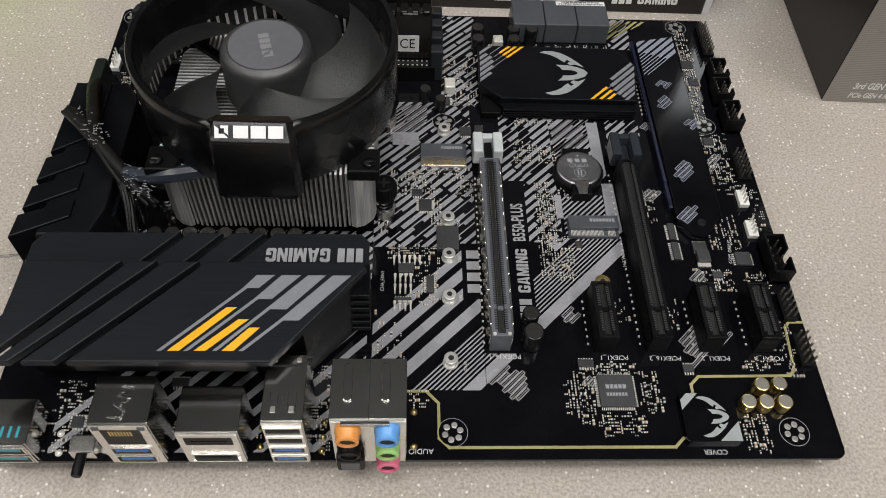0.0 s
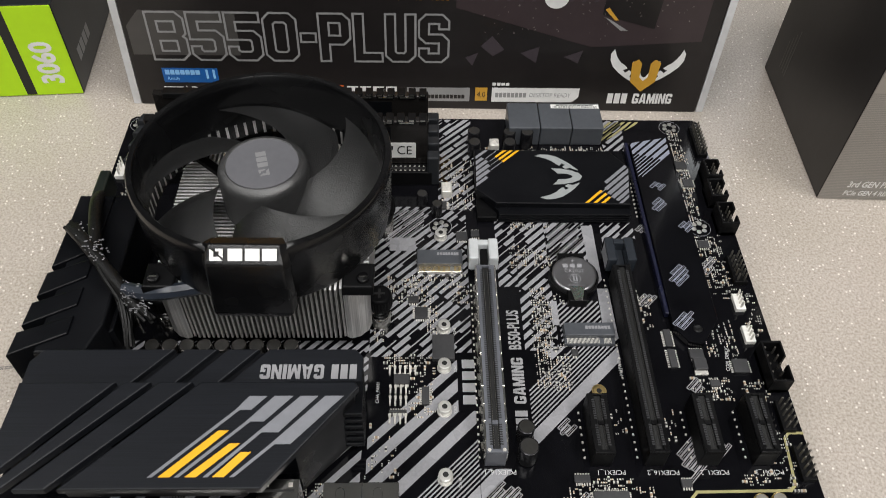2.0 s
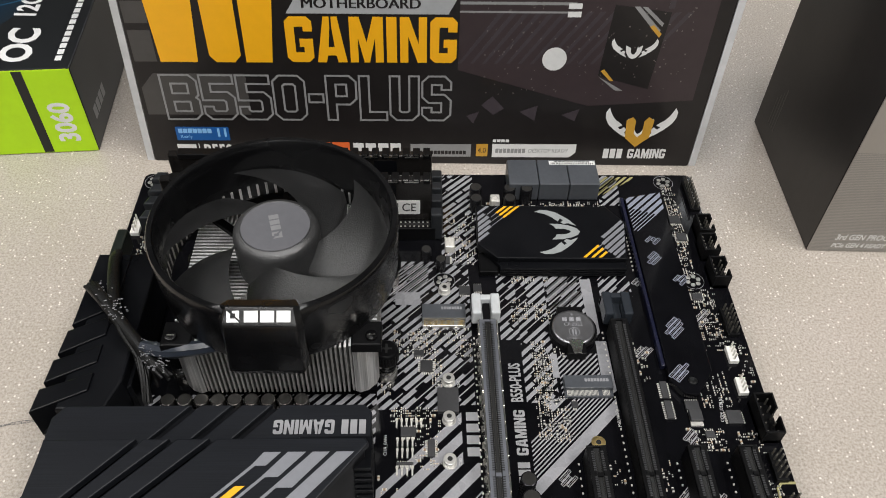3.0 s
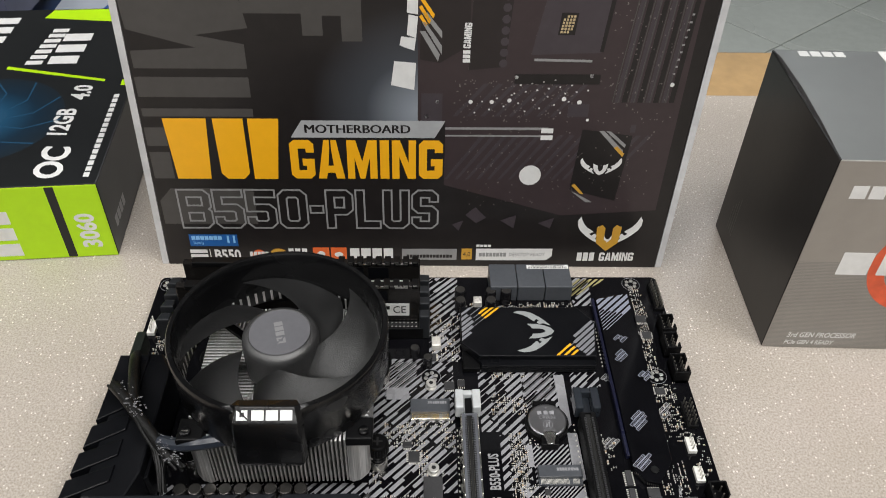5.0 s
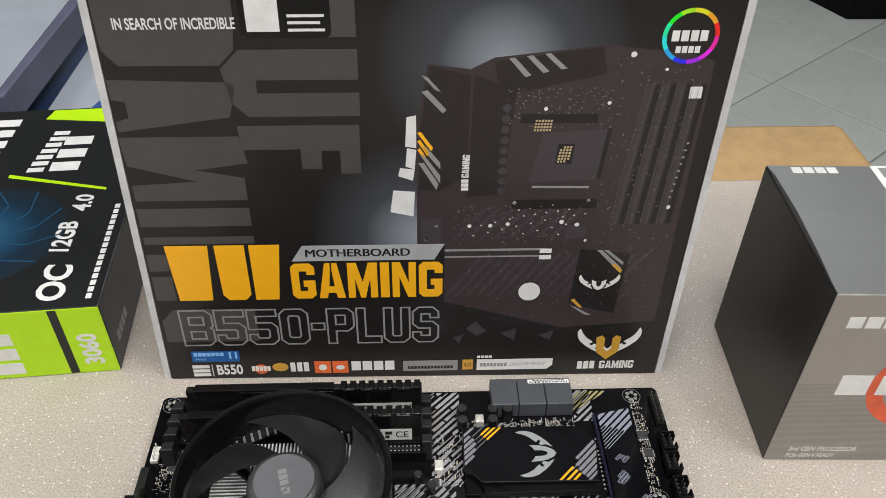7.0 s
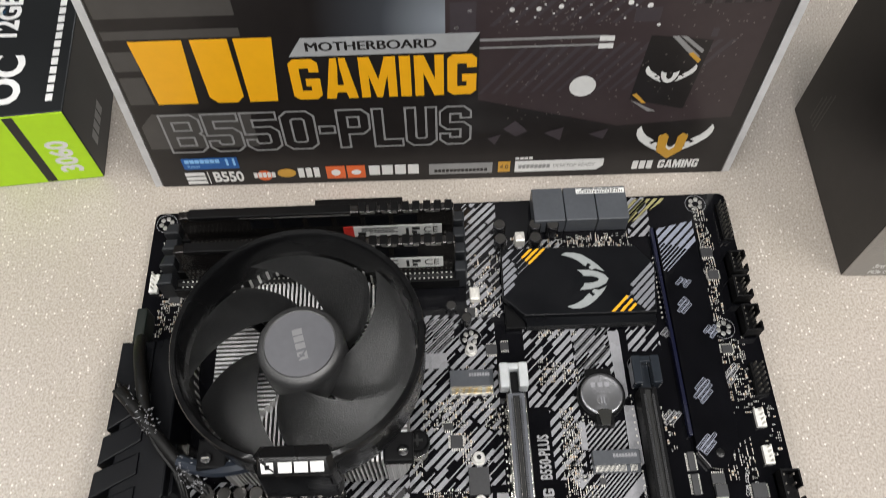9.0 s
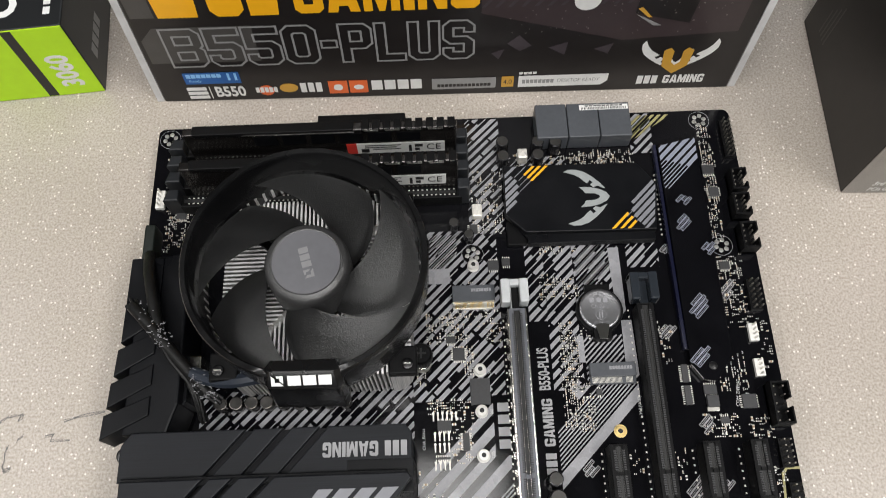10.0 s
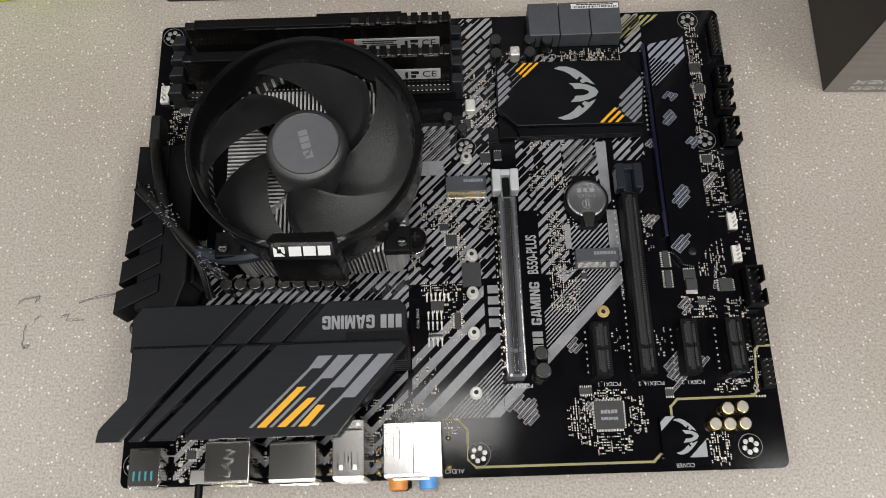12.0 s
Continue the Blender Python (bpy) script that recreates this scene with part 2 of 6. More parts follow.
def words(name, body, size, material, parent, m, outline=0.0, squeeze=1.0, bold=0.0, shear=0.0, label="", align="CENTER"):
    """Flat lettering; size is the height of the capitals in millimetres."""
    cu = bpy.data.curves.new(name, "FONT")
    cu.body, cu.size, cu.align_x, cu.align_y, cu.shear = body, size * 0.001 * 1.40, align, "CENTER", shear
    if outline:
        cu.fill_mode, cu.bevel_depth, cu.bevel_resolution = "NONE", outline * 0.001, 0
    else:
        cu.extrude = 0.00003
        cu.offset = size * 0.001 * bold
    cu.resolution_u = 3
    ob = new(name, cu)
    me = bpy.data.meshes.new_from_object(ob.evaluated_get(bpy.context.evaluated_depsgraph_get()))
    bpy.data.objects.remove(ob)
    me.transform(Matrix.Diagonal((squeeze, 1, 1, 1)))
    if size >= 8 and not outline:
        bm = mesh()
        bm.from_mesh(me)
        bpy.data.meshes.remove(me)
        bmesh.ops.remove_doubles(bm, verts=bm.verts, dist=0.000002)
        bmesh.ops.scale(bm, vec=(1000, 1000, 1000), verts=bm.verts)
        return pieces("printed_letter", bm, material, parent, label, False, m)
    me.materials.clear()
    me.materials.append(material)
    ob = new(name, me)
    ob.parent = parent
    ob.matrix_local = m
    return tagged(ob, label)


def mm(x, y, z, rx=0, ry=0, rz=0):
    return pose(x * 0.001, y * 0.001, z * 0.001, rx, ry, rz)


def clip_poly(pts, a, b):
    """The side of the polygon pts that lies left of the line a to b."""
    out = []
    side = lambda p: (b[0] - a[0]) * (p[1] - a[1]) - (b[1] - a[1]) * (p[0] - a[0])
    for p, q in zip(pts, pts[1:] + pts[:1]):
        s, t = side(p), side(q)
        if s >= 0:
            out.append(p)
        if s * t < 0:
            k = s / (s - t)
            out.append((p[0] + (q[0] - p[0]) * k, p[1] + (q[1] - p[1]) * k))
    return out


def cut_to(pts, region):
    for a, b in zip(region, region[1:] + region[:1]):
        pts = clip_poly(pts, a, b)
        if len(pts) < 3:
            return []
    return pts


def bars(bm, x0, x1, y0, y1, n, z, gap=0.18, lean=0.0, h=0.06):
    """A row of n plain blocks that stands in for a line of writing."""
    w = (x1 - x0) / n
    for i in range(n):
        a, b = x0 + w * i, x0 + w * (i + 1 - gap)
        prism(bm, [(a, y0), (b, y0), (b + lean, y1), (a + lean, y1)], z, z + h)
    return bm


def heavy_letter(ch, w, h, s):
    """Outlines of a heavy capital w wide, h high, strokes s wide."""
    c, q = s * 0.55, h * 0.22
    return {"G": [[(c, 0), (w - c, 0), (w, c), (w, h * 0.52), (w * 0.5, h * 0.52), (w * 0.5, h * 0.34), (w - s, h * 0.34), (w - s, q), (s, q), (s, h - q), (w - s, h - q), (w - s, h * 0.68), (w, h * 0.68), (w, h - c), (w - c, h), (c, h), (0, h - c), (0, c)]],
            "A": [[(0, 0), (s, 0), (s + 0.06 * w, q * 0.7), (w - s - 0.06 * w, q * 0.7), (w - s, 0), (w, 0), (w * 0.73, h), (w * 0.53, h), (w * 0.53, h * 0.78), (w * 0.60, h * 0.34), (w * 0.40, h * 0.34), (w * 0.47, h * 0.78), (w * 0.47, h), (w * 0.27, h)]],
            "M": [[(0, 0), (s * 0.9, 0), (s * 0.9, h * 0.55), (w * 0.42, 0), (w * 0.58, 0), (w - s * 0.9, h * 0.55), (w - s * 0.9, 0), (w, 0), (w, h), (w - s * 1.1, h), (w * 0.5, h * 0.45), (s * 1.1, h), (0, h)]],
            "I": [[(0, 0), (w, 0), (w, h), (0, h)]],
            "N": [[(0, 0), (s * 0.9, 0), (s * 0.9, h * 0.58), (w - s, 0), (w, 0), (w, h), (w - s * 0.9, h), (w - s * 0.9, h * 0.42), (s, h), (0, h)]]}[ch]


def heavy_word(name, body_text, parent, m, width, h, material, label="heavy printed letter"):
    """A word of heavy capitals from the lower left corner at m, width millimetres long."""
    share = {"G": 1.0, "A": 1.12, "M": 1.25, "I": 0.38, "N": 1.0}
    gap = 0.12
    unit = width / (sum(share[c] for c in body_text) + gap * (len(body_text) - 1))
    x = 0.0
    for c in body_text:
        w = share[c] * unit
        bm = mesh()
        for pts in heavy_letter(c, w, h, unit * 0.34 if c != "I" else w):
            prism(bm, [(x + px, py) for px, py in pts], 0, 0.06)
        part(name, bm, material, parent, label, False, m)
        x += w + gap * unit


# ---- the room ----
WALL = mat("painted_wall", (0.16, 0.165, 0.165), 0.7, vary=0.05, scale=40, bump=0.1)
CEIL = mat("ceiling_paint", (0.36, 0.36, 0.36), 0.8, vary=0.04, scale=40)
TILE = mat("grey_green_floor_tile", (0.50, 0.53, 0.50), 0.28, vary=0.08, scale=30)
GROUT = mat("tile_grout", (0.22, 0.24, 0.23), 0.8, vary=0.1, scale=60)
FLOOR_Z = -750.0
floor = tagged(part("floor", box(mesh(), -2600, 2600, -2200, 3400, FLOOR_Z - 60, FLOOR_Z - 4), GROUT), "grey-green tiled floor with narrow joints", "floor", kind="structure")
tile_data = part("tile", box(mesh(), -198, 198, -198, 198, -6, 0, 2.0), TILE, floor)
for i in range(-2, 6):
    for j in range(0, 8):
        c, s = math.cos(radians(38)), math.sin(radians(38))
        x, y = 500 + 400 * (i * c - j * s), 700 + 400 * (i * s + j * c)
        if abs(x) > 2300 or y > 3100 or y < -1900:
            continue
        ob = tile_data if (i, j) == (-2, 0) else new("tile", tile_data.data)
        ob.parent = floor
        ob.matrix_local = mm(x, y, FLOOR_Z + random.uniform(-0.4, 0.4), 0, 0, 38)
for nm, a in (("wall_north", (-2600, 2600, 3400, 3500)), ("wall_south", (-2600, 2600, -2300, -2200)), ("wall_east", (2600, 2700, -2200, 3400)), ("wall_west", (-2700, -2600, -2200, 3400))):
    tagged(part(nm, box(mesh(), *a, FLOOR_Z, 2100), WALL), "plain pale painted wall", "wall", kind="structure")
tagged(part("ceiling", box(mesh(), -2600, 2600, -2200, 3400, 2100, 2180), CEIL), "white painted ceiling", "ceiling", kind="structure")

# worktop with rounded edge on a plain pedestal
table = thing("table", pose(0, 0, -0.003), "pale speckled worktop with fine sparkling grain", "table")
part("tabletop", box(mesh(), -900, 760, -620, 487, -30, 0, 3.0), TOP, table)
LEG = mat("white_cabinet_board", (0.6, 0.6, 0.58), 0.5, vary=0.06, scale=60)
for x in (-860, 700):
    part("side_panel", box(mesh(), x, x + 20, -580, 440, FLOOR_Z + 3, -30.0, 1.0), LEG, table)


# ---- the motherboard: x along the connector edge, y into the board, z from the board's face ----
board = thing("motherboard", pose(0, 0, 0.010), "black circuit board with grey diagonal striped print and many connectors", "motherboard")
W, D = 304.8, 243.84


def rounded(x0, x1, y0, y1, r, n=5):
    out = []
    for cx, cy, a0 in ((x1 - r, y1 - r, 0), (x0 + r, y1 - r, 90), (x0 + r, y0 + r, 180), (x1 - r, y0 + r, 270)):
        out += [(cx + r * math.cos(radians(a0 + 90 * k / n)), cy + r * math.sin(radians(a0 + 90 * k / n))) for k in range(n + 1)]
    return out


pcb = part("circuit_board", prism(mesh(), rounded(0, W, 0, D, 3.5), -1.6, 0), PCB, board, "glossy black laminate")
part("backplate", box(mesh(), 62, 122, 105, 168, -13, -1.6, 1), STEEL_P, board)
for x, y in ((20, 8), (290, 8), (20, 232), (290, 232), (165, 12), (200, 236)):
    part("solder_pin", cyl(mesh(), x, y, -13, -1.6, 0.8, 8), TIN, board)

# printed stripes: bars that run at 45 degrees across the board, cut to their regions
ZS = 0.10


def stripe(bm, c0, c1, s0, s1, region, z=ZS):
    """A bar between x - y = c0 and c1, from x + y = s0 to s1."""
    pts = [((s0 + c0) / 2, (s0 - c0) / 2), ((s0 + c1) / 2, (s0 - c1) / 2), ((s1 + c1) / 2, (s1 - c1) / 2), ((s1 + c0) / 2, (s1 - c0) / 2)]
    pts = cut_to(pts, region)
    if len(pts) > 2:
        flat(bm, pts, z)


rng = random.Random(7)
stripes = mesh()
UPPER = [[(133, 92), (176, 92), (176, 178), (133, 178)], [(198.5, 95), (213, 95), (213, 170), (198.5, 170)], [(189.5, 129), (198.5, 129), (198.5, 170), (189.5, 170)], [(213, 134), (236, 134), (236, 168), (213, 168)], [(163, 176), (181, 176), (181, 243), (163, 243)],
         [(181, 205), (215, 205), (215, 219), (181, 219)], [(34, 75), (133, 75), (133, 100), (34, 100)], [(250, 219), (262, 219), (262, 243), (250, 243)], [(240, 155), (256, 155), (256, 168), (240, 168)]]
for reg in UPPER:
    cs = [x - y for x, y in reg]
    ss = [x + y for x, y in reg]
    c = min(cs)
    while c < max(cs):
        s = min(ss) - rng.uniform(0, 20)
        while s < max(ss):
            ln, wd = rng.uniform(12, 38), rng.choice((2.3, 2.7, 3.0))
            stripe(stripes, c, c + wd, s, s + ln, reg)
            s += ln
            if rng.random() < 0.7:
                ln, edge = rng.uniform(7, 18), rng.choice((0, wd - 0.8))
                stripe(stripes, c + edge, c + edge + 0.8, s - 0.01, s + ln, reg)
                s += ln
                if rng.random() < 0.4:
                    continue
            s += rng.uniform(0.8, 3.5)
        c += 4.8
for c, w in ((98, 5.4), (88, 6), (79, 5), (70, 4.5), (61.5, 4), (54, 3.6), (47, 3.4)):
    stripe(stripes, c, c + w, 100, 300, [(106, 27), (140, 27), (176.5, 60), (176.5, 92), (134, 92), (134, 56)])
for c, w in ((109, 6.5),):
    stripe(stripes, c, c + w, 150, 300, [(120, 26), (150, 26), (176.5, 27), (176.5, 92), (134, 92)])
# the wide band beside the slot, and its fine lines
for reg in ([(148, 1), (176.8, 1), (176.8, 70), (120, 27), (148, 26.8)], [(198.5, 44), (238, 44), (238, 97), (198.5, 97)], [(177, 2), (189, 2), (189, 42), (177, 42)]):
    stripe(stripes, 141, 148, 100, 400, reg)
    for k in range(9):
        c = 122.5 + 2.05 * k
        stripe(stripes, c, c + 0.85, 100, 400, reg)
stripe(stripes, 112, 119, 300, 420, [(198.5, 60), (238, 60), (238, 97), (198.5, 97)])
# upright strip past the coin cell
prism(stripes, [(233, 96), (239, 101), (238.5, 128), (233.5, 128)], 0.02, 0.13)
prism(stripes, [(232, 128), (236.5, 133), (236.5, 166), (231.0, 166)], 0.02, 0.13)
prism(stripes, [(211.5, 108), (214.5, 108), (214.5, 121), (211.5, 121)], 0.02, 0.13)
for k in range(11):
    stripe(stripes, 96 + 2.6 * k, 97.1 + 2.6 * k, 250, 420, [(214.5, 98), (233, 98), (233, 121), (214.5, 121)])
    stripe(stripes, 52 + 2.4 * k, 53 + 2.4 * k, 250, 420, [(214, 144), (231, 144), (231, 168), (214, 168)])
    stripe(stripes, -35 + 2.4 * k, -34 + 2.4 * k, 250, 420, [(139, 152), (156, 152), (156, 176), (139, 176)])
prism(stripes, [(140, 150), (152, 150), (152, 158), (140, 158)], 0.02, 0.13)
for k in range(17):
    stripe(stripes, 10 + 9 * k, 13.6 + 9 * k, 0, 300, [(24, 3), (118, 3), (132, 24), (132, 56), (100, 60), (24, 60)])
pieces("printed_stripe", stripes, SILK, board, "slate-grey diagonal stripes")
gold = mesh()
for k in range(5):
    stripe(gold, 14 + 3.6 * k, 16 + 3.6 * k, 440, 520, [(250, 226), (262, 234), (274, 242), (250, 242)])
pieces("printed_stripe", gold, TRACE, board, "olive-gold diagonal stripes")

# angular glitch marks
marks = mesh()


def glitch(bm, cx, cy, w, h, seed, z=ZS):
    r = random.Random(seed)
    n = max(3, int(w / 1.8))
    mid = -h * 0.1
    for i in range(n):
        c = (i - n / 2) * 1.9
        mid, ln = mid + r.choice((-1.6, 0, 1.6)), h * r.uniform(0.45, 0.95)
        a, b = mid - ln / 2, mid + ln / 2
        for lo, hi in ((0, 0.38), (0.84, 1.04), (1.5, 1.85)):
            q = [((a + c + lo) * 0.7, (a - c - lo) * 0.7), ((a + c + hi) * 0.7, (a - c - hi) * 0.7), ((b + c + hi) * 0.7, (b - c - hi) * 0.7), ((b + c + lo) * 0.7, (b - c - lo) * 0.7)]
            flat(bm, [(cx + x, cy + y) for x, y in q], z)
        for e in (a, b - 0.4):
            q = [((e + c) * 0.7, (e - c) * 0.7), ((e + c + 1.85) * 0.7, (e - c - 1.85) * 0.7), ((e + 0.4 + c + 1.85) * 0.7, (e + 0.4 - c - 1.85) * 0.7), ((e + 0.4 + c) * 0.7, (e + 0.4 - c) * 0.7)]
            flat(bm, [(cx + x, cy + y) for x, y in q], z)


for k, (x, y, w, h) in enumerate(((187, 30, 13, 13), (263, 50, 11, 16), (271.5, 51, 5, 9), (214, 61, 6, 9), (218, 31, 5, 8), (254, 121, 6, 10), (287, 141, 7, 14), (268, 78, 7, 8), (262, 165, 5, 8))):
    glitch(marks, x, y, w, h, k)
tagged(part("printed_mark", marks, PALE_PRINT, board, "pale angular printed marks"), kind="stuff")

# olive line round the sound section
line = mesh()


def poly_line(bm, pts, w, z):
    for k, ((x0, y0), (x1, y1)) in enumerate(zip(pts, pts[1:])):
        d = math.hypot(x1 - x0, y1 - y0)
        ux, uy = (x1 - x0) / d * w / 2, (y1 - y0) / d * w / 2
        prism(bm, [(x0 - ux + uy, y0 - uy - ux), (x1 + ux + uy, y1 + uy - ux), (x1 + ux - uy, y1 + uy + ux), (x0 - ux - uy, y0 - uy + ux)], 0.02, z + 0.012 * (k % 2))


poly_line(line, [(148, 26.3), (154.5, 26.3), (159, 21.5), (159, 8), (162.5, 4.5), (243.5, 4.5), (247, 7.8)], 1.1, 0.12)
poly_line(line, [(254, 25), (254, 29), (257.5, 32.4), (293, 32.8), (295.3, 35), (297, 54), (299, 56.4), (304.4, 56.4)], 1.1, 0.12)
part("guard_trace", line, TRACE, board, "olive-gold line")

# mounting holes: tinned star rings
for x, y in ((163.83, 10.16), (288.29, 10.16), (288.29, 165.1), (288.29, 237.49), (6.35, 237.49), (6.35, 10.16), (163.8, 165.1)):
    hole = mesh()
    lathe(hole, x, y, [(1.9, -1.7), (1.9, 0.14), (2.45, 0.14), (2.45, 0.02)], 24, False, False)
    dots = mesh()
    for k in range(6):
        a = k * math.pi / 3 + 0.3
        cyl(dots, x + 2.85 * math.cos(a), y + 2.85 * math.sin(a), 0.02, 0.42, 1.22, 12, 0.25)
    ho = part("mounting_hole", hole, mat("dull_tin", (0.45, 0.44, 0.42), 0.35, metal=0.8), board, "tinned ring of solder dots")
    pieces("solder_dot", dots, ho.data.materials[0], ho)
    part("hole_bore", cyl(mesh(), x, y, -1.5, -1.0, 1.88, 20), GREYP, ho)
    rg = mesh()
    lathe(rg, x, y, [(5.3, 0.02), (5.3, 0.1), (5.5, 0.1), (5.5, 0.02)], 36, False, False)
    part("printed_ring", rg, SILK, ho)
    part("clear_disc", lathe(mesh(), x, y, [(2.0, 0.13), (2.0, 0.16), (5.0, 0.16), (5.0, 0.13)], 36, False, False), PCB, ho)


# rear connectors
def metal_shell(name, x0, x1, y1, h, label, fold=0.0):
    ob = part(name, box(mesh(), x0, x1, 0.3, y1, 0, h, 0.35), STEEL, board, label)
    face = part("face_plate", box(mesh(), x0 + 0.3, x1 - 0.3, -0.5, 0.28, 0.2, h - 0.3, 0.15), STEEL_P, ob, "bright plated front")
    return ob


def usb_port(parent, x0, x1, z0, z1, tongue, vertical=False):
    part("port_opening", box(mesh(), x0, x1, -0.62, -0.45, z0, z1), GROOVE, parent)
    part("port_rim", prism_frame(x0 - 0.5, x1 + 0.5, z0 - 0.5, z1 + 0.5, 0.5), STEEL_P, parent)
    zc = z0 + (z1 - z0) * 0.62
    part("tongue", box(mesh(), x0 + 1.0, x1 - 1.0, -0.95, -0.55, zc - 0.9, zc + 0.9, 0.1), tongue, parent)


def prism_frame(x0, x1, z0, z1, t):
    bm = mesh()
    for a in ((x0, x1, z0, z0 + t), (x0, x1, z1 - t, z1), (x0, x0 + t, z0 + t, z1 - t), (x1 - t, x1, z0 + t, z1 - t)):
        box(bm, a[0], a[1], -1.0, -0.5, a[2], a[3])
    return bm


usb_c = metal_shell("usb_port", 8.8, 22.6, 16.5, 14.5, "steel double port with teal tongues")
for z in (2.2, 9.0):
    usb_port(usb_c, 10.0, 21.4, z, z + 4.2, TEAL_P)
for x in (11, 13.6, 16.2, 18.8):
    part("spring_slot", box(mesh(), x, x + 0.9, 2.5, 6.5, 14.45, 14.62, 0.05), TEAL_P if x < 19 else GROOVE, usb_c)
lan = metal_shell("network_port", 47.2, 66.0, 17.0, 30.5, "tall steel network and double port block")
words("embossed_word", "LAN", 4.6, STEEL, lan, mm(57, 7.5, 30.52, 0, 0, 78), outline=0.13)
part("jack_opening", box(mesh(), 50.5, 62.8, -0.7, -0.45, 16.3, 27.0), GROOVE, lan)
for k in range(8):
    part("jack_contact", box(mesh(), 53 + k * 0.95, 53.4 + k * 0.95, -0.9, -0.66, 23.5, 26.7), GOLD, lan)
for x in (48.4, 62.6):
    part("link_lamp", box(mesh(), x, x + 2.2, -0.75, -0.45, 27.3, 29.2), GREYP, lan)
for z in (1.8, 8.6):
    usb_port(lan, 50.4, 62.9, z, z + 4.6, BLUE_P)
hdmi = metal_shell("video_port", 72.7, 93.0, 16.8, 23.6, "square steel double video port block")
part("port_opening", prism(mesh(), [(75.2, -0.7), (90.6, -0.7), (90.6, -0.45), (75.2, -0.45)], 15.6, 20.8), GROOVE, hdmi)
part("tongue", box(mesh(), 77, 89, -0.95, -0.6, 17.6, 18.8), BLACK, hdmi)
part("port_opening", box(mesh(), 75.8, 90.0, -0.7, -0.45, 2.6, 7.4), GROOVE, hdmi)
part("tongue", box(mesh(), 77.5, 88.3, -0.95, -0.6, 4.4, 5.6), BLACK, hdmi)
for a in ((75.0, 91.0, 1.6, 2.3), (75.0, 91.0, 7.8, 8.4)):
    part("port_rim", box(mesh(), a[0], a[1], -1.1, -0.4, a[2], a[3], 0.1), STEEL_P, hdmi)
usb4 = metal_shell("usb_port", 101.2, 114.6, 24.0, 32.0, "tall steel block of four stacked ports")
for z, tg in ((1.6, BLUE_P), (9.0, BLUE_P), (17.0, BLACK), (24.6, BLACK)):
    usb_port(usb4, 102.4, 113.4, z, z + 4.2, tg)
for x in (103.6, 109.4):
    for dx in (0.0, 2.6):
        part("spring_slot", box(mesh(), x + dx - 0.14, x + dx + 0.14, 3.6, 10.4, 31.95, 32.1), GROOVE, usb4)
    part("spring_tab", prism(mesh(), [(x + 0.4, 3.2), (x + 2.2, 3.2), (x + 2.0, 5.4), (x + 0.6, 5.4)], 31.95, 32.3, 0.1), STEEL_P, usb4)
part("spring_slot", box(mesh(), 107.7, 108.1, 6.4, 9.0, 31.95, 32.1), GROOVE, usb4)
part("spring_slot", box(mesh(), 102.6, 113.2, 19.4, 20.2, 31.9, 32.15), GROOVE, usb4)
for x in (103.4, 111.2):
    part("spring_slot", box(mesh(), x, x + 1.4, 21.2, 22.6, 31.9, 32.2), STEEL_P, usb4)
audio = metal_shell("audio_block", 122.8, 147.4, 22.0, 33.4, "steel audio block with coloured round jacks")
for x in (128.4, 140.6):
    bm = mesh()
    poly = [(x + 1.5 * math.cos(a), 13 + (5.5 if math.sin(a) > 0 else -5.5) + 1.5 * math.sin(a)) for a in [math.pi * k / 8 + (0.001 if k < 8 else 0) for k in range(16)]]
    prism(bm, poly, 33.3, 34.1, 0.3)
    part("pressed_ridge", bm, STEEL, audio)
part("shell_joint", box(mesh(), 135.2, 135.5, 0.4, 22, 33.35, 33.5), GROOVE, audio)
part("folded_lip", box(mesh(), 126.5, 142, -1.6, -0.3, 31.6, 33.6, 0.3), STEEL, audio)
for (x, z), col in zip(((128.6, 27.6), (141.2, 27.6), (141.2, 16.6), (141.2, 5.6), (128.6, 16.6)), ("orange", "sky_blue", "lime", "pink", "black")):
    bm = mesh()
    lathe(bm, 0, 0, [(4.2, 0), (4.2, 1.6), (3.9, 2.0), (3.8, 4.6), (3.4, 5.0), (2.7, 5.0), (2.6, 2.0)], 24, True, True)
    j = part("jack", bm, JACKS[col], audio, col.replace("_", " ") + " plastic jack", True, mm(x, -0.4, z, 90))
    part("jack_hole", cyl(mesh(), 0, 0, 2.0, 4.2, 2.58, 20), GROOVE, j)
opt = part("optical_port", box(mesh(), 123.9, 133.3, -4.2, -0.5, 1.2, 11.0, 0.9), BLACK, audio, "black optical port with grey shutter")
part("shutter", box(mesh(), 125.4, 131.8, -4.6, -4.1, 3.0, 9.0, 0.4), GREYP, opt)
button = part("reset_button", box(mesh(), 33.6, 42.0, 0.6, 7.0, 0, 6.5, 0.4), STEEL_P, board, "small black push button in a metal frame")
bm = mesh()
lathe(bm, 0, 0, [(1.8, 0), (1.8, 6.6), (1.5, 7.2)], 18)
part("plunger", bm, BLACK, button, "", True, mm(37.2, 0.6, 3.4, 90))
for x, y in ((27, 10), (28, 3), (43.5, 4), (45, 3.5), (70, 6), (96.5, 12), (96.5, 5), (118, 14), (118, 8.5), (118, 3.5), (150, 18), (150, 5)):
    bm = mesh()
    lathe(bm, x, y, [(1.3, 0), (1.3, 0.25), (0.7, 0.9), (0.4, 1.1)], 14)
    part("solder_joint", bm, GOLD if x > 60 else TIN, board, "", True)


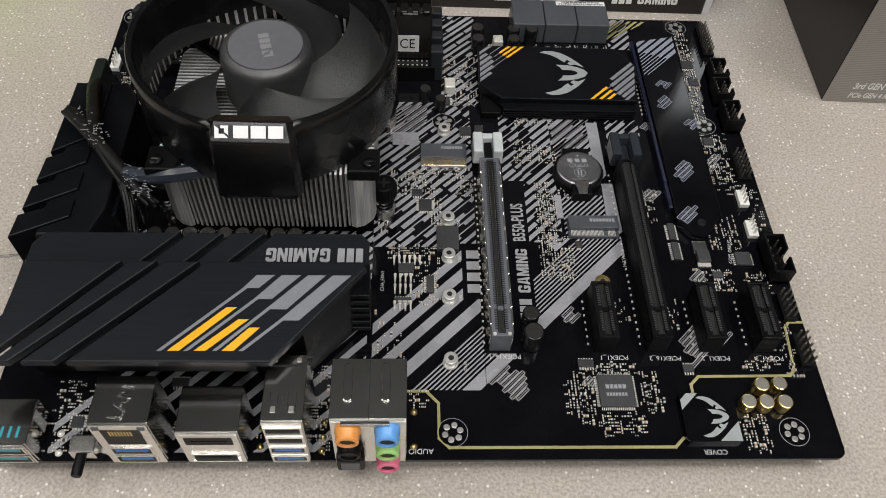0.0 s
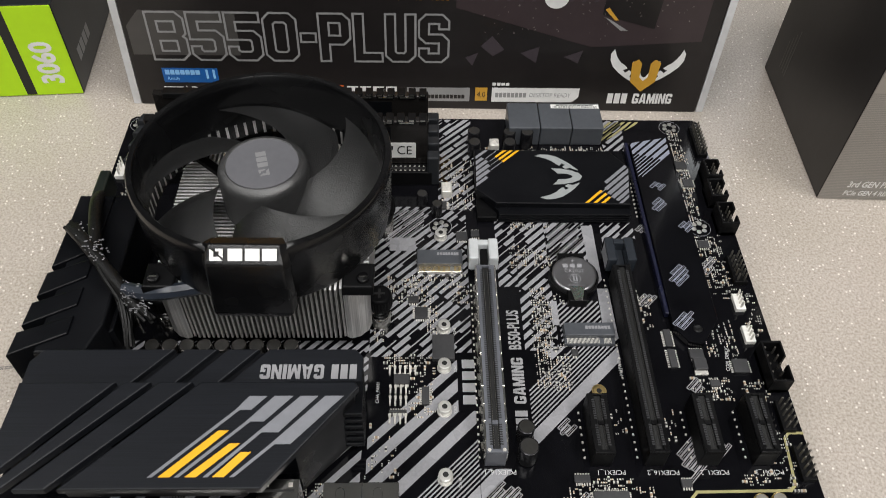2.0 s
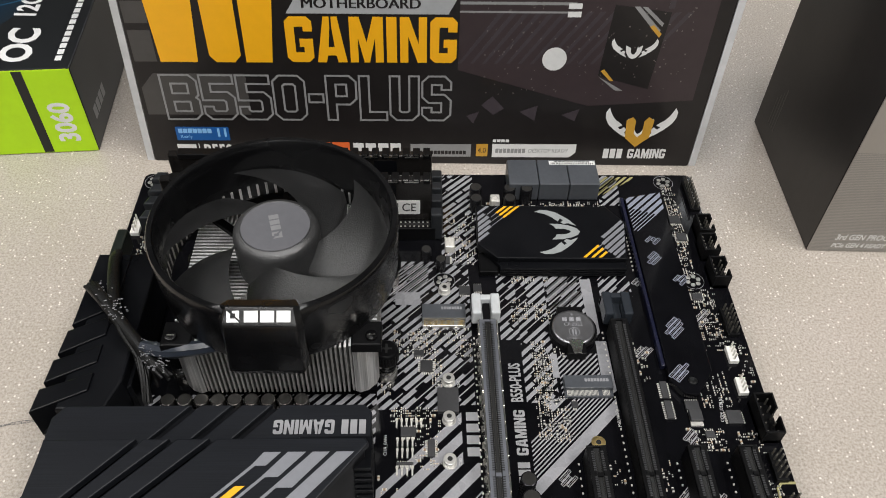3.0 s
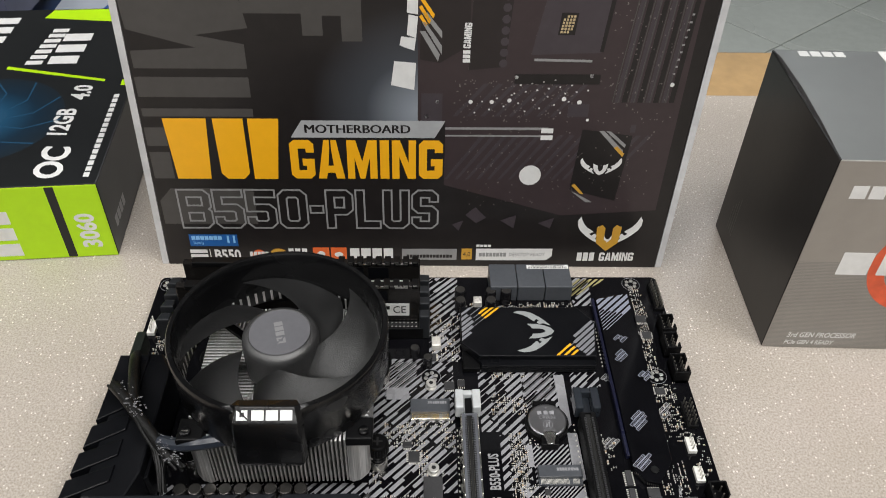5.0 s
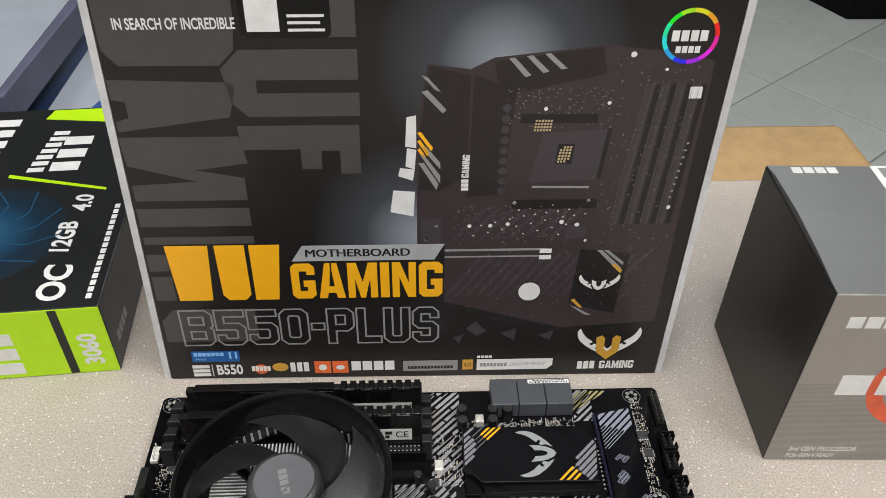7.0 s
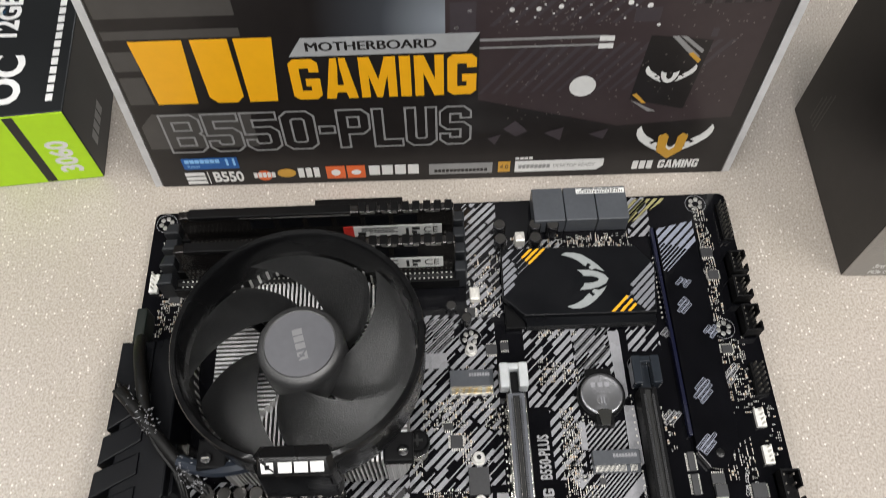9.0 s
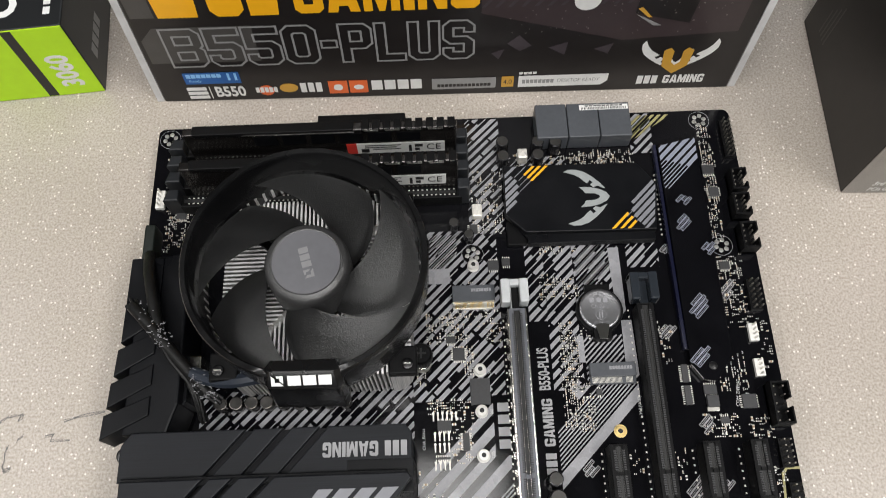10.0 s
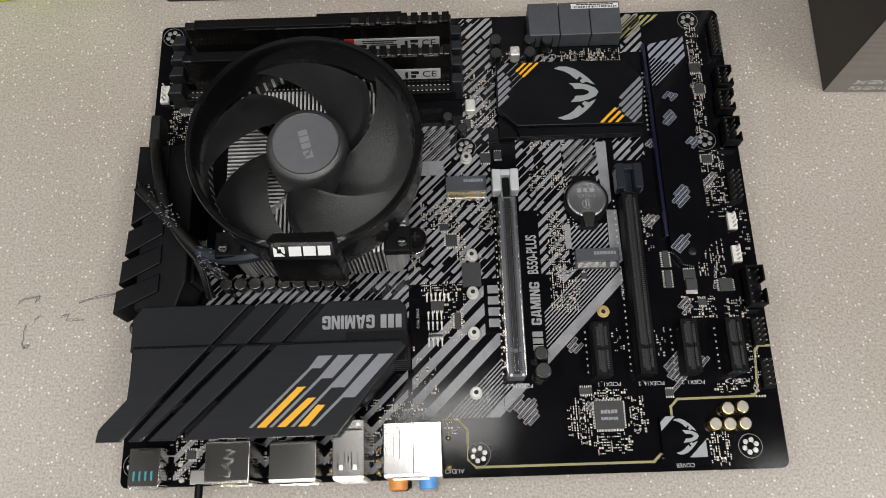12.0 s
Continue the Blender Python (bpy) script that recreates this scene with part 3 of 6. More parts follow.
# heat sink over the power stage: low step with grooves and a raised brushed plate
STEP = [(10, 57), (133, 57), (133, 74), (130, 77.5), (14, 77.5), (10, 72)]
vrm = part("heatsink_step", prism(mesh(), [(10.4, 57.3), (132.6, 57.3), (132.6, 73.8), (129.6, 77.1), (14.2, 77.1), (10.4, 72)], 2.5, 25.5), ANOD_M, board, "matt black finned heat sink")
CUTS = (44.0, 60.0, 75.5)
for k in range(4):
    reg = STEP
    if k > 0:
        reg = clip_poly(reg, (CUTS[k - 1] + 22.2, 77.5), (CUTS[k - 1] + 3.8, 57))
    if k < 3:
        reg = clip_poly(reg, (CUTS[k], 57), (CUTS[k] + 18.4, 77.5))
    part("step_top", prism(mesh(), reg, 25.5, 28.0, 0.5), ANOD, vrm, "black metal step")
part("heatsink_front", prism(mesh(), [(14, 33), (112, 33), (131, 54), (131, 58), (14, 58)], 2.5, 34.0, 0.4), ANOD_M, vrm)
for k in range(6):
    part("heatsink_fin", box(mesh(), 106, 133.6, 49 + 0.1 * k, 63, 5 + 4.3 * k, 7.2 + 4.3 * k, 0.2), ANOD_M, vrm)
PLATE = [(14.6, 17.0), (103.8, 17.0), (133.0, 53.8), (131.6, 56.0), (16, 56.0), (16, 34.0), (4.6, 22.2), (3.8, 17.0)]
SLITS = [(14.6, 21.8, 50.4), (23.0, 29.4, 62.4), (37.0, 42.5, 76.8)]


def slit_cut(region, k):
    """The piece of the plate between slit k - 1 and slit k, slits leaning 43 degrees."""
    reg = region
    if k > 0:
        x = SLITS[k - 1]
        reg = clip_poly(reg, (x[2] + 1.4, 56.0), (x[0] + 2.6, 16.8))
    if k < 3:
        x = SLITS[k]
        reg = clip_poly(reg, (x[0] - 1.2, 16.8), (x[2] - 1.4, 56.0))
    return reg


for k in range(4):
    reg = slit_cut(PLATE, k)
    part("cover_plate", prism(mesh(), reg, 37.0, 40.0, 0.5), ANOD, vrm, "brushed black metal plate")
part("plate_rail", box(mesh(), 16, 131, 54.0, 56.0, 34, 37.4), ANOD_M, vrm)
part("plate_rail", box(mesh(), 40, 98, 19, 33, 30, 37.0), ANOD_M, vrm)
pr = mesh()
for top, foot, xb, yt in (((95.8, 101.9), (91.8, 97.1), 67.4, 45.0), ((104.3, 110.8), (95.9, 101.9), 75.9, 40.6), ((113.2, 119.3), (100.2, 107.2), 85.0, 36.6), ((121.7, 128.0), (105.0, 111.6), 93.4, 32.3)):
    prism(pr, [(xb, 20.9), (xb + 1.5, 20.9), (foot[0] + 1.5, yt), (foot[1], yt), (top[1], 50.3), (top[0], 50.3), (foot[0], yt)], 40.0, 40.12)
pieces("printed_bar", pr, GREY_PRINT, vrm, "slate-grey printed bars")
yl = mesh()
for x0, x1, y1 in ((70.8, 87.4, 37.3), (79.2, 91.8, 32.6), (88.0, 95.8, 29.5)):
    prism(yl, [(x0, 20.9), (x0 + 3.7, 20.9), (x1 + 3.4, y1), (x1, y1)], 40.0, 40.16)
pieces("printed_bar", yl, YEL, vrm, "yellow printed bars")
lg = mesh()
bars(lg, 121.5, 131.6, 64.4, 70.6, 3, 28.0, 0.22)
pieces("printed_logo_block", lg, PALE_PRINT, vrm, "pale grey block logo")
heavy_word("printed_letter", "GAMING", vrm, mm(118.8, 70.6, 28.0, 0, 0, 180), 23.4, 6.2, PALE_PRINT)

# heat sink along the board's outer edge, with stepped teeth
edge_hs = mesh()
for y0, y1, xl in ((117.5, 158, 4.5), (102.5, 114.5, 3.0), (88.5, 99.5, 1.6), (75, 85.5, 0.2)):
    prism(edge_hs, [(xl, y0), (20, y0 + 10), (20, y1 + 8 if y1 < 150 else y1), (xl + 0.6, y1)], 10, 27.5, 0.5)
prism(edge_hs, [(9, 77), (28, 77), (32, 90), (32, 150), (26, 160), (9, 158)], 2, 26.5, 1.0)
prism(edge_hs, [(24, 78), (31, 90), (33.5, 92), (33.5, 112), (31, 114), (24, 112)], 2, 20, 0.6)
part("edge_heatsink", edge_hs, ANOD_M, board, "matt black heat sink with stepped teeth")
part("side_socket", box(mesh(), 12, 18, 36, 56, 4, 30, 0.5), BLACK, board)
cyl(bm := mesh(), 10.5, 69, 0, 24, 3.6, 20, 0.6)
part("push_pin", bm, BLACK_S, board, "", True)


# expansion slots
DIM_PIN = mat("shaded_contact", (0.035, 0.033, 0.03), 0.4, metal=0.3)
CELL = mat("slot_cell_grey", (0.033, 0.033, 0.035), 0.5)


def slot(name, xc, y0, y1, material, key_y, label, armour=False):
    w = 3.9
    base = part(name, box(mesh(), xc - w, xc + w, y0, y1, 0, 10.2, 0.3), material, board, label)
    wide = mesh()
    for x0, x1 in ((xc - w, xc - 1.45), (xc + 1.45, xc + w)):
        box(wide, x0, x1, y0 + 1.4, y1 - 0.8, 10.2, 11.4, 0.2)
    box(wide, xc - w, xc + w, y0, y0 + 1.4, 10.2, 11.4, 0.2)
    box(wide, xc - w, xc + w, y1 - 0.8, y1, 10.2, 11.4, 0.2)
    box(wide, xc - 1.1, xc + 1.1, key_y - 0.8, key_y + 0.8, 10.2, 11.3)
    part("slot_wall", wide, material, base)
    part("slot_channel", box(mesh(), xc - 1.4, xc + 1.4, y0 + 1.5, y1 - 0.9, 10.2, 10.3), GROOVE, base)
    cells = mesh()
    n = int((y1 - y0 - 5) / 1.0)
    for k in range(n):
        y = y0 + 3 + k * 1.0
        if abs(y - key_y) < 1.3:
            continue
        for x in (xc - 2.5, xc + 1.25):
            box(cells, x, x + 1.25, y, y + 0.55, 11.38, 11.46)
    part("contact_strip", cells, GROOVE if armour else CELL, base)
    pins = mesh()
    for k in range(n):
        y = y0 + 3 + k
        for x in (xc - 0.95, xc + 0.75):
            box(pins, x, x + 0.2, y, y + 0.5, 10.3, 10.9)
    part("contact_strip", pins, STEEL_P if armour else DIM_PIN, base)
    if armour:
        sh = mesh()
        for sx in (-1, 1):
            x = xc + sx * (w + 0.25)
            box(sh, x - 0.25, x + 0.25, y0 + 1, y1, 0.2, 11.0)
            for k in range(11):
                y = y0 + 5 + k * 7.6
                prism(sh, [(x - 0.4, y), (x + 0.4, y), (x + 0.4, y + 6.4), (x - 0.4, y + 6.4)], 10.8, 11.75, 0.15)
                box(sh, min(x, x + sx * 0.9), max(x, x + sx * 0.9), y + 1, y + 4, 0.1, 2.0)
        part("metal_shield", sh, STEEL_P, base, "bright steel armour")
    for x in (xc - 2.8, xc + 2.8):
        part("end_stud", cyl(mesh(), x, y0 + 0.9, 11.4, 11.7, 0.7, 12), TIN if armour else BLACK, base)
    side = mesh()
    for k in range(int((y1 - y0) / 3.2)):
        box(side, xc - w - 2.2, xc - w - 1.5, y0 + 3 + k * 3.2, y0 + 3.8 + k * 3.2, 0, 0.5)
    part("pin_strip", side, TIN, base)
    return base


x16 = slot("expansion_slot", 182.7, 43.2, 132.4, SLOTG, 55.6, "long slate-grey armoured expansion slot", True)
x16b = slot("expansion_slot", 243.2, 42.9, 132.8, BLACK, 55.4, "long black expansion slot")
for xc in (222.9, 263.9, 284.9):
    slot("expansion_slot", xc, 42.8, 68.0, BLACK, 55.3, "short black expansion slot")


def latch(parent, xc, y0, y1, material, label):
    bm = mesh()
    for sx in (-1, 1):
        box(bm, xc + sx * 6.6 - (0 if sx < 0 else 4.4), xc + sx * 6.6 + (4.4 if sx < 0 else 0), y0, y1, 4, 12.6, 0.8)
    box(bm, xc - 6.6, xc + 6.6, y1 - 3.2, y1, 3, 11.6, 0.6)
    box(bm, xc - 2.0, xc + 2.0, y0 - 1.5, y1 - 3, 0, 7)
    return part("latch", bm, material, parent, label)


latch(x16, 182.4, 135.2, 147.2, mat("milky_latch", (0.55, 0.57, 0.58), 0.3, vary=0.1), "pale grey retaining latch")
part("latch_core", box(mesh(), 181, 184.2, 131, 143.5, 7.2, 9.4, 0.3), BLACK, x16)
latch(x16b, 244.0, 134.4, 148.2, mat("smoky_latch", (0.020, 0.024, 0.030), 0.16, vary=0.1), "smoky clear retaining latch")
for body, x, y, s in (("PCIEX16_1", 184.5, 40.7, 1.9), ("PCIEX1_1", 226.5, 40.4, 1.9), ("PCIEX16_2", 246.3, 40.2, 1.9), ("PCIEX1_2", 266.0, 40.2, 1.9), ("PCIEX1_3", 287.0, 40.2, 1.9), ("AUDIO", 152.5, 3.2, 2.0), ("COVER", 257.6, 2.6, 1.9)):
    words("printed_word", body, s, SILK_W, board, mm(x, y, 0.12, 0, 0, 180))
words("printed_word", "B550-PLUS", 5.2, PALE_PRINT, board, mm(194.6, 105.6, 0.12, 0, 0, 90), squeeze=0.62, bold=0.035)
words("printed_word", "BATTERY", 1.2, SILK, board, mm(211.0, 121.5, 0.12, 0, 0, 90))
words("printed_word", "M.2(WIFI)", 1.5, SILK_W, board, mm(237.4, 87, 0.12, 0, 0, 90))
words("printed_word", "COM_DEBUG", 1.5, SILK_W, board, mm(283.4, 91, 0.12, 0, 0, 80))
words("printed_word", "COM", 1.8, SILK_W, board, mm(287.2, 88, 0.12, 0, 0, 80))
words("printed_word", "CHA_FAN1", 1.4, SILK_W, board, mm(137.3, 75, 0.12, 0, 0, 90))
for body, x, y in (("2280", 168.5, 67), ("2260", 168.8, 86), ("2242", 169.0, 105), ("22110", 169.4, 36.5)):
    words("printed_word", body, 1.2, SILK_W, board, mm(x, y, 0.12, 0, 0, 90))
for a in ((169.6, 177.6, 66.5, 94.0),):
    part("print_gap", box(mesh(), *a, 0.02, 0.16), PCB, board)
lt = mesh()
for k in range(3):
    prism(lt, [(192.0, 57.4 + 3.3 * k), (197.0, 57.4 + 3.3 * k), (197.0, 60.0 + 3.3 * k), (192.0, 60.0 + 3.3 * k)], 0.03, 0.12)
heavy_word("printed_letter", "GAMING", board, mm(197.0, 69.8, 0.06, 0, 0, 90), 21.6, 5.0, PALE_PRINT)
for k in range(4):
    prism(lt, [(171.5, 69.5 + 5.6 * k), (177.0, 69.5 + 5.6 * k), (176.6, 73.6 + 5.6 * k), (171.5, 73.6 + 5.6 * k)], 0.16, 0.22)
pieces("printed_letter_block", lt, PALE_PRINT, board, "pale block lettering")

# coin cell holder, small drive sockets and stand-offs
holder = mesh()
lathe(holder, 223.2, 132.6, [(11.2, 0), (11.2, 3.4), (10.4, 3.4), (10.4, 0.6)], 32, True, True)
box(holder, 219, 227.5, 117.5, 124, 0, 5.0, 0.4)
box(holder, 217, 229, 141, 145.5, 0, 4.2, 0.4)
hold = part("battery_holder", holder, BLACK, board)
part("battery_spring", prism(mesh(), [(221.4, 117.6), (225.2, 117.6), (225.6, 121), (226.8, 124.4), (225, 125.2), (221.5, 125.2), (219.8, 124.4), (221, 121)], 5.1, 5.6, 0.2), STEEL, hold, "bright sprung contact")
for x0, x1, y0, y1, txt in ((152.9, 173.4, 136.0, 147.4, ""), (215.4, 236.8, 97.0, 106.6, "")):
    s = part("drive_socket", box(mesh(), x0, x1, y0 + 3.0, y1, 0, 4.2, 0.25), GREYP, board, "grey edge socket with gold contacts")
    part("socket_shelf", box(mesh(), x0, x1, y0, y0 + 3.2, 0, 1.8, 0.2), GREYP if x0 > 200 else STEEL_P, s)
    con = mesh()
    for k in range(34):
        if 24 < k < 28:
            continue
        box(con, x0 + 1 + k * 0.56, x0 + 1.3 + k * 0.56, y0 + 0.4, y0 + 3.0, 1.8, 2.1)
    part("contact_strip", con, GOLD if x0 < 200 else TIN, s)
    part("etched_mark", bars(mesh(), x0 + 9, x1 - 1.5, y1 - 3.4, y1 - 1.8, 8, 4.2), SILK, s)
for x, y, h in ((163.8, 38, 4.2), (164.0, 66.5, 4.0), (164.2, 86.5, 4.0), (164.4, 105.8, 4.0), (163.8, 158.5, 3.6), (226.9, 75.4, 0.5)):
    bm = mesh()
    lathe(bm, x, y, [(3.0, 0), (3.0, 0.5), (2.2, 0.5), (2.2, h - 0.8), (2.7, h - 0.8), (2.7, h - 0.2), (2.4, h), (1.0, h), (0.9, h - 0.8)], 20)
    part("standoff", bm, GOLD if h < 1 else mat("dull_nickel", (0.62, 0.61, 0.58), 0.38, metal=0.7), board, "copper-coloured screw pad" if h < 1 else "bright screw stand-off")
    part("screw_bore", cyl(mesh(), x, y, h, h + 0.03, 1.1, 16), GROOVE, board)
part("thermal_pad_block", box(mesh(), 159.4, 168.6, 89.6, 101.8, 0, 2.4, 0.2), CHIP, board)

# drive heat sink with chamfered corners, and the long flat one beside it
HS = [(180.6, 181.6), (190.4, 171.8), (254.6, 171.2), (258.0, 196.6), (249.2, 208.6), (181.2, 209.2)]
hs1 = part("drive_heatsink", prism(mesh(), HS, 6.2, 9.6, 0.5), ANOD_M, board, "black heat sink plate with grey and yellow corner bars")
part("heatsink_body", prism(mesh(), [(181.6, 184), (191.5, 169.6), (254.2, 169.0), (256.8, 196), (248.6, 207.8), (182, 208.4)], 0.6, 6.2), ANOD_M, hs1)
for k in range(4):
    part("heatsink_rib", box(mesh(), 191.5, 254.4, 167.4 - 0.1 * k, 172, 1.0 + 1.6 * k, 1.9 + 1.6 * k, 0.15), ANOD_M, hs1)
part("screw_block", box(mesh(), 181.5, 191, 168.0, 181, 0.5, 3.6, 0.4), BLACK, hs1)
g1, y1m = mesh(), mesh()


def corner_bars(bm, segs, region, z):
    for c, w, s0, s1 in segs:
        stripe(bm, c, c + w, s0, s1, region, z)


INSET = [(181.2, 182.2), (190.8, 172.6), (253.8, 171.9), (257.2, 196.2), (248.6, 208.0), (181.8, 208.5)]
corner_bars(g1, [(-18.6, 2.4, 360, 388), (-14.8, 2.6, 360, 388), (-11.0, 2.7, 360, 386), (-7.2, 2.5, 360, 382), (-3.6, 2.2, 360, 376), (-12.0, 0.5, 389, 395), (-8.8, 0.5, 387, 395), (-5.6, 0.5, 383, 395), (-22.2, 2.0, 360, 398), (-16.0, 0.6, 389, 412)], INSET, 9.68)
corner_bars(g1, [(61.2, 2.6, 425, 470), (65.2, 2.8, 423, 470), (69.2, 2.8, 422, 470), (73.2, 2.4, 422, 470), (57.4, 2.4, 430, 470), (62.2, 0.5, 419, 425), (66.0, 0.5, 419, 423), (69.4, 0.5, 419, 422), (76.8, 1.8, 420, 470)], INSET, 9.68)
pieces("printed_bar", g1, GREY_PRINT, hs1, "slate-grey corner bars")
corner_bars(y1m, [(-12.6, 1.7, 395, 414), (-9.3, 1.7, 395, 414), (-6.0, 1.7, 395, 414)], INSET, 9.72)
corner_bars(y1m, [(60.4, 1.8, 400, 422), (64.4, 1.8, 400, 422), (68.2, 1.8, 400, 421)], INSET, 9.72)
pieces("printed_bar", y1m, YEL, hs1, "yellow corner bars")


def wing_mark(bm, m, z=0.0, h=0.1):
    """A plain winged crest: two swept wings about a centre shield."""
    wing = [(0.27, -0.53), (0.51, -0.36), (0.71, -0.17), (0.90, 0.06), (0.99, 0.29), (1.0, 0.52), (0.92, 0.68), (0.86, 0.50), (0.80, 0.36), (0.69, 0.20), (0.57, 0.10), (0.48, 0.00), (0.60, -0.08), (0.52, -0.17), (0.43, -0.08), (0.34, -0.16), (0.39, -0.30), (0.32, -0.42)]
    shield = [(0, -0.62), (0.15, -0.53), (0.27, -0.32), (0.34, -0.06), (0.36, 0.26), (0.23, 0.14), (0.13, 0.10), (0.12, -0.16), (0.06, -0.30), (0, -0.34), (-0.06, -0.30), (-0.12, -0.16), (-0.13, 0.10), (-0.23, 0.14), (-0.36, 0.26), (-0.34, -0.06), (-0.27, -0.32), (-0.15, -0.53)]
    for pts in (wing, [(-x, y) for x, y in wing[::-1]], shield):
        prism(bm, [m(p) for p in pts], z, z + h)
    return bm


part("printed_crest", wing_mark(mesh(), lambda p: (223.0 - 17.0 * p[1], 190.0 + 15.6 * p[0]), 9.6, 0.1), mat("silver_print", (0.30, 0.32, 0.32), 0.42, metal=0.1, vary=0.1), hs1, "silver winged crest")
hs2 = part("drive_heatsink", prism(mesh(), [(262.5, 104.0), (267.2, 97.0), (273.8, 96.0), (282.6, 108), (283.2, 226), (262.8, 221)], 1.0, 4.2, 0.4), PCB, board, "long glossy black heat sink plate")
part("plate_edge", box(mesh(), 260.6, 262.4, 112, 222, 0.3, 3.4, 0.3), mat("dark_blue_edge", (0.006, 0.007, 0.022), 0.3), hs2)
part("screw", cyl(mesh(), 272.6, 103.2, 4.2, 4.7, 2.0, 20, 0.3), BLACK_S, hs2, "dark recessed screw", True)
gm = mesh()
for k, (x, y, w, h) in enumerate(((271.8, 189, 4, 7), (271.4, 178, 6, 10), (279.6, 161.5, 6, 10), (274, 135.8, 8, 13), (268.2, 108, 7, 13))):
    glitch(gm, x, y, w, h, 40 + k, 4.28)
for k in range(6):
    top = [(263.5, 180), (282.5, 200), (282.8, 225), (263.2, 220.5)]
    stripe(gm, 44 + 4.6 * k, 46.9 + 4.6 * k, 474 + 2.2 * k, 520, top, 4.27)
    stripe(gm, 44 + 4.6 * k, 44.7 + 4.6 * k, 440, 474 + 2.2 * k, top, 4.27)
    stripe(gm, 46.2 + 4.6 * k, 46.9 + 4.6 * k, 446 + 3 * k, 474 + 2.2 * k, top, 4.27)
part("printed_mark", gm, mat("blue_grey_print", (0.22, 0.235, 0.29), 0.4, vary=0.08), hs2, "blue-grey angular marks")
for k in range(13):
    part("solder_dot", cyl(mesh(), 259.4 + 0.16 * k * 0.3, 172 + 2.8 * k, 0, 0.5, 0.5, 8), TIN, board)

# memory sockets
LATCH_D = mat("charcoal_latch_plastic", (0.014, 0.0155, 0.018), 0.4, vary=0.15, spec=0.25)
for yc, n in ((196.2, 4), (206.4, 3), (215.6, 2), (224.8, 1)):
    s = part("memory_socket", box(mesh(), 18, 160, yc - 3.2, yc + 3.2, 0, 8.6, 0.4), BLACK, board, "long black memory socket")
    part("socket_groove", box(mesh(), 20, 157, yc - 0.9, yc + 0.9, 8.55, 8.7), GROOVE, s)
    con = mesh()
    for k in range(60):
        for dy in (-1.7, 1.2):
            box(con, 22 + 2.26 * k, 22.9 + 2.26 * k, yc + dy, yc + dy + 0.5, 8.6, 8.75)
    part("contact_strip", con, TIN, s)
    part("latch", box(mesh(), 157.5, 163.5, yc - 3.0, yc + 3.0, 0, 18.0, 0.8), LATCH_D, s, "grey plastic latch")
    part("latch", prism(mesh(), [(11.5, yc - 3), (19, yc - 3), (19, yc + 3), (13.5, yc + 3)], 0, 16.0, 0.8), LATCH_D, s, "grey plastic latch")

# power plug block (three grey cells with a paper label), covered header
for k in range(3):
    c = part("power_socket_cell", box(mesh(), 199.9 + 16.5 * k, 216.0 + 16.5 * k, 223.5, 243.6, 0, 11.5, 0.5), GREYP, board, "slate-grey plug cover block")
part("paper_label", box(mesh(), 223, 248.4, 239.4, 242.4, 11.5, 11.62), LABEL, c, "white paper label with dark bars")
lb = mesh()
r0 = random.Random(3)
x = 224
while x < 247:
    w = r0.uniform(0.2, 0.6)
    box(lb, x, x + w, 239.7, 241.0, 11.62, 11.68)
    x += w + r0.uniform(0.2, 0.6)
bars(lb, 226, 246, 241.4, 242.1, 9, 11.62)
part("label_mark", lb, GROOVE, c)
part("socket_header", box(mesh(), 86, 132, 232, 243.5, 0, 9, 0.4), BLACK, board, "black pin header block")


# capacitors
def capacitor(x, y, h, r, sleeve, top, label):
    bm = mesh()
    lathe(bm, x, y, [(r * 0.92, 0), (r * 0.92, 0.7), (r, 0.9), (r, h - 0.5), (r * 0.96, h - 0.1), (r * 0.9, h)], 22)
    c = part("capacitor", bm, sleeve, board, label, True)
    part("cap_top", cyl(mesh(), x, y, h, h + 0.06, r * 0.84, 20), top, c)
    return c


CAP = mat("dark_sleeve", (0.018, 0.018, 0.02), 0.25, metal=0.6, vary=0.3)
CAPT = mat("dark_cap_top", (0.055, 0.053, 0.05), 0.38, metal=0.7, vary=0.2)
for x, y, h, r in ((182, 224.2, 9, 3.3), (181.8, 215.8, 9, 3.3), (200.2, 223.6, 9, 3.3), (199.8, 215.9, 9, 3.3), (209.2, 222.4, 10, 3.3), (155, 179.6, 8, 2.6), (162.2, 173.0, 8, 2.6), (194.6, 54.4, 10, 3.3), (195.0, 46.3, 10, 3.9), (104.5, 27.5, 14, 3.6)):
    capacitor(x, y, h, r, CAP, CAPT, "small dark can capacitor")
for x, y in ((279, 27, ), (285.8, 27.4), (272.4, 20.2), (279, 20), (286, 20)):
    capacitor(x, y, 4.9, 2.9, GOLD, mat("pale_gold_top", (0.34, 0.32, 0.28), 0.42, metal=0.7), "gold can capacitor") if (x, y) == (279, 27) else capacitor(x, y, 4.9, 2.9, GOLD, bpy.data.materials["pale_gold_top"], "gold can capacitor")
for k in range(9):
    capacitor(45 + 7.05 * k, 93.2, 7.4, 3.2, mat("bronze_can", (0.08, 0.075, 0.07), 0.25, metal=0.9) if k == 0 else bpy.data.materials["bronze_can"], CAPT, "small dark can capacitor")
for x, y in ((22, 99), (24, 109)):
    part("choke", box(mesh(), x + 4, x + 11, y, y + 7, 0, 8, 0.6), STEEL_P, board, "square metal choke")
part("crystal", box(mesh(), 189.6, 194.6, 215, 220.6, 0, 7, 0.6), TIN, board, "silver block component")
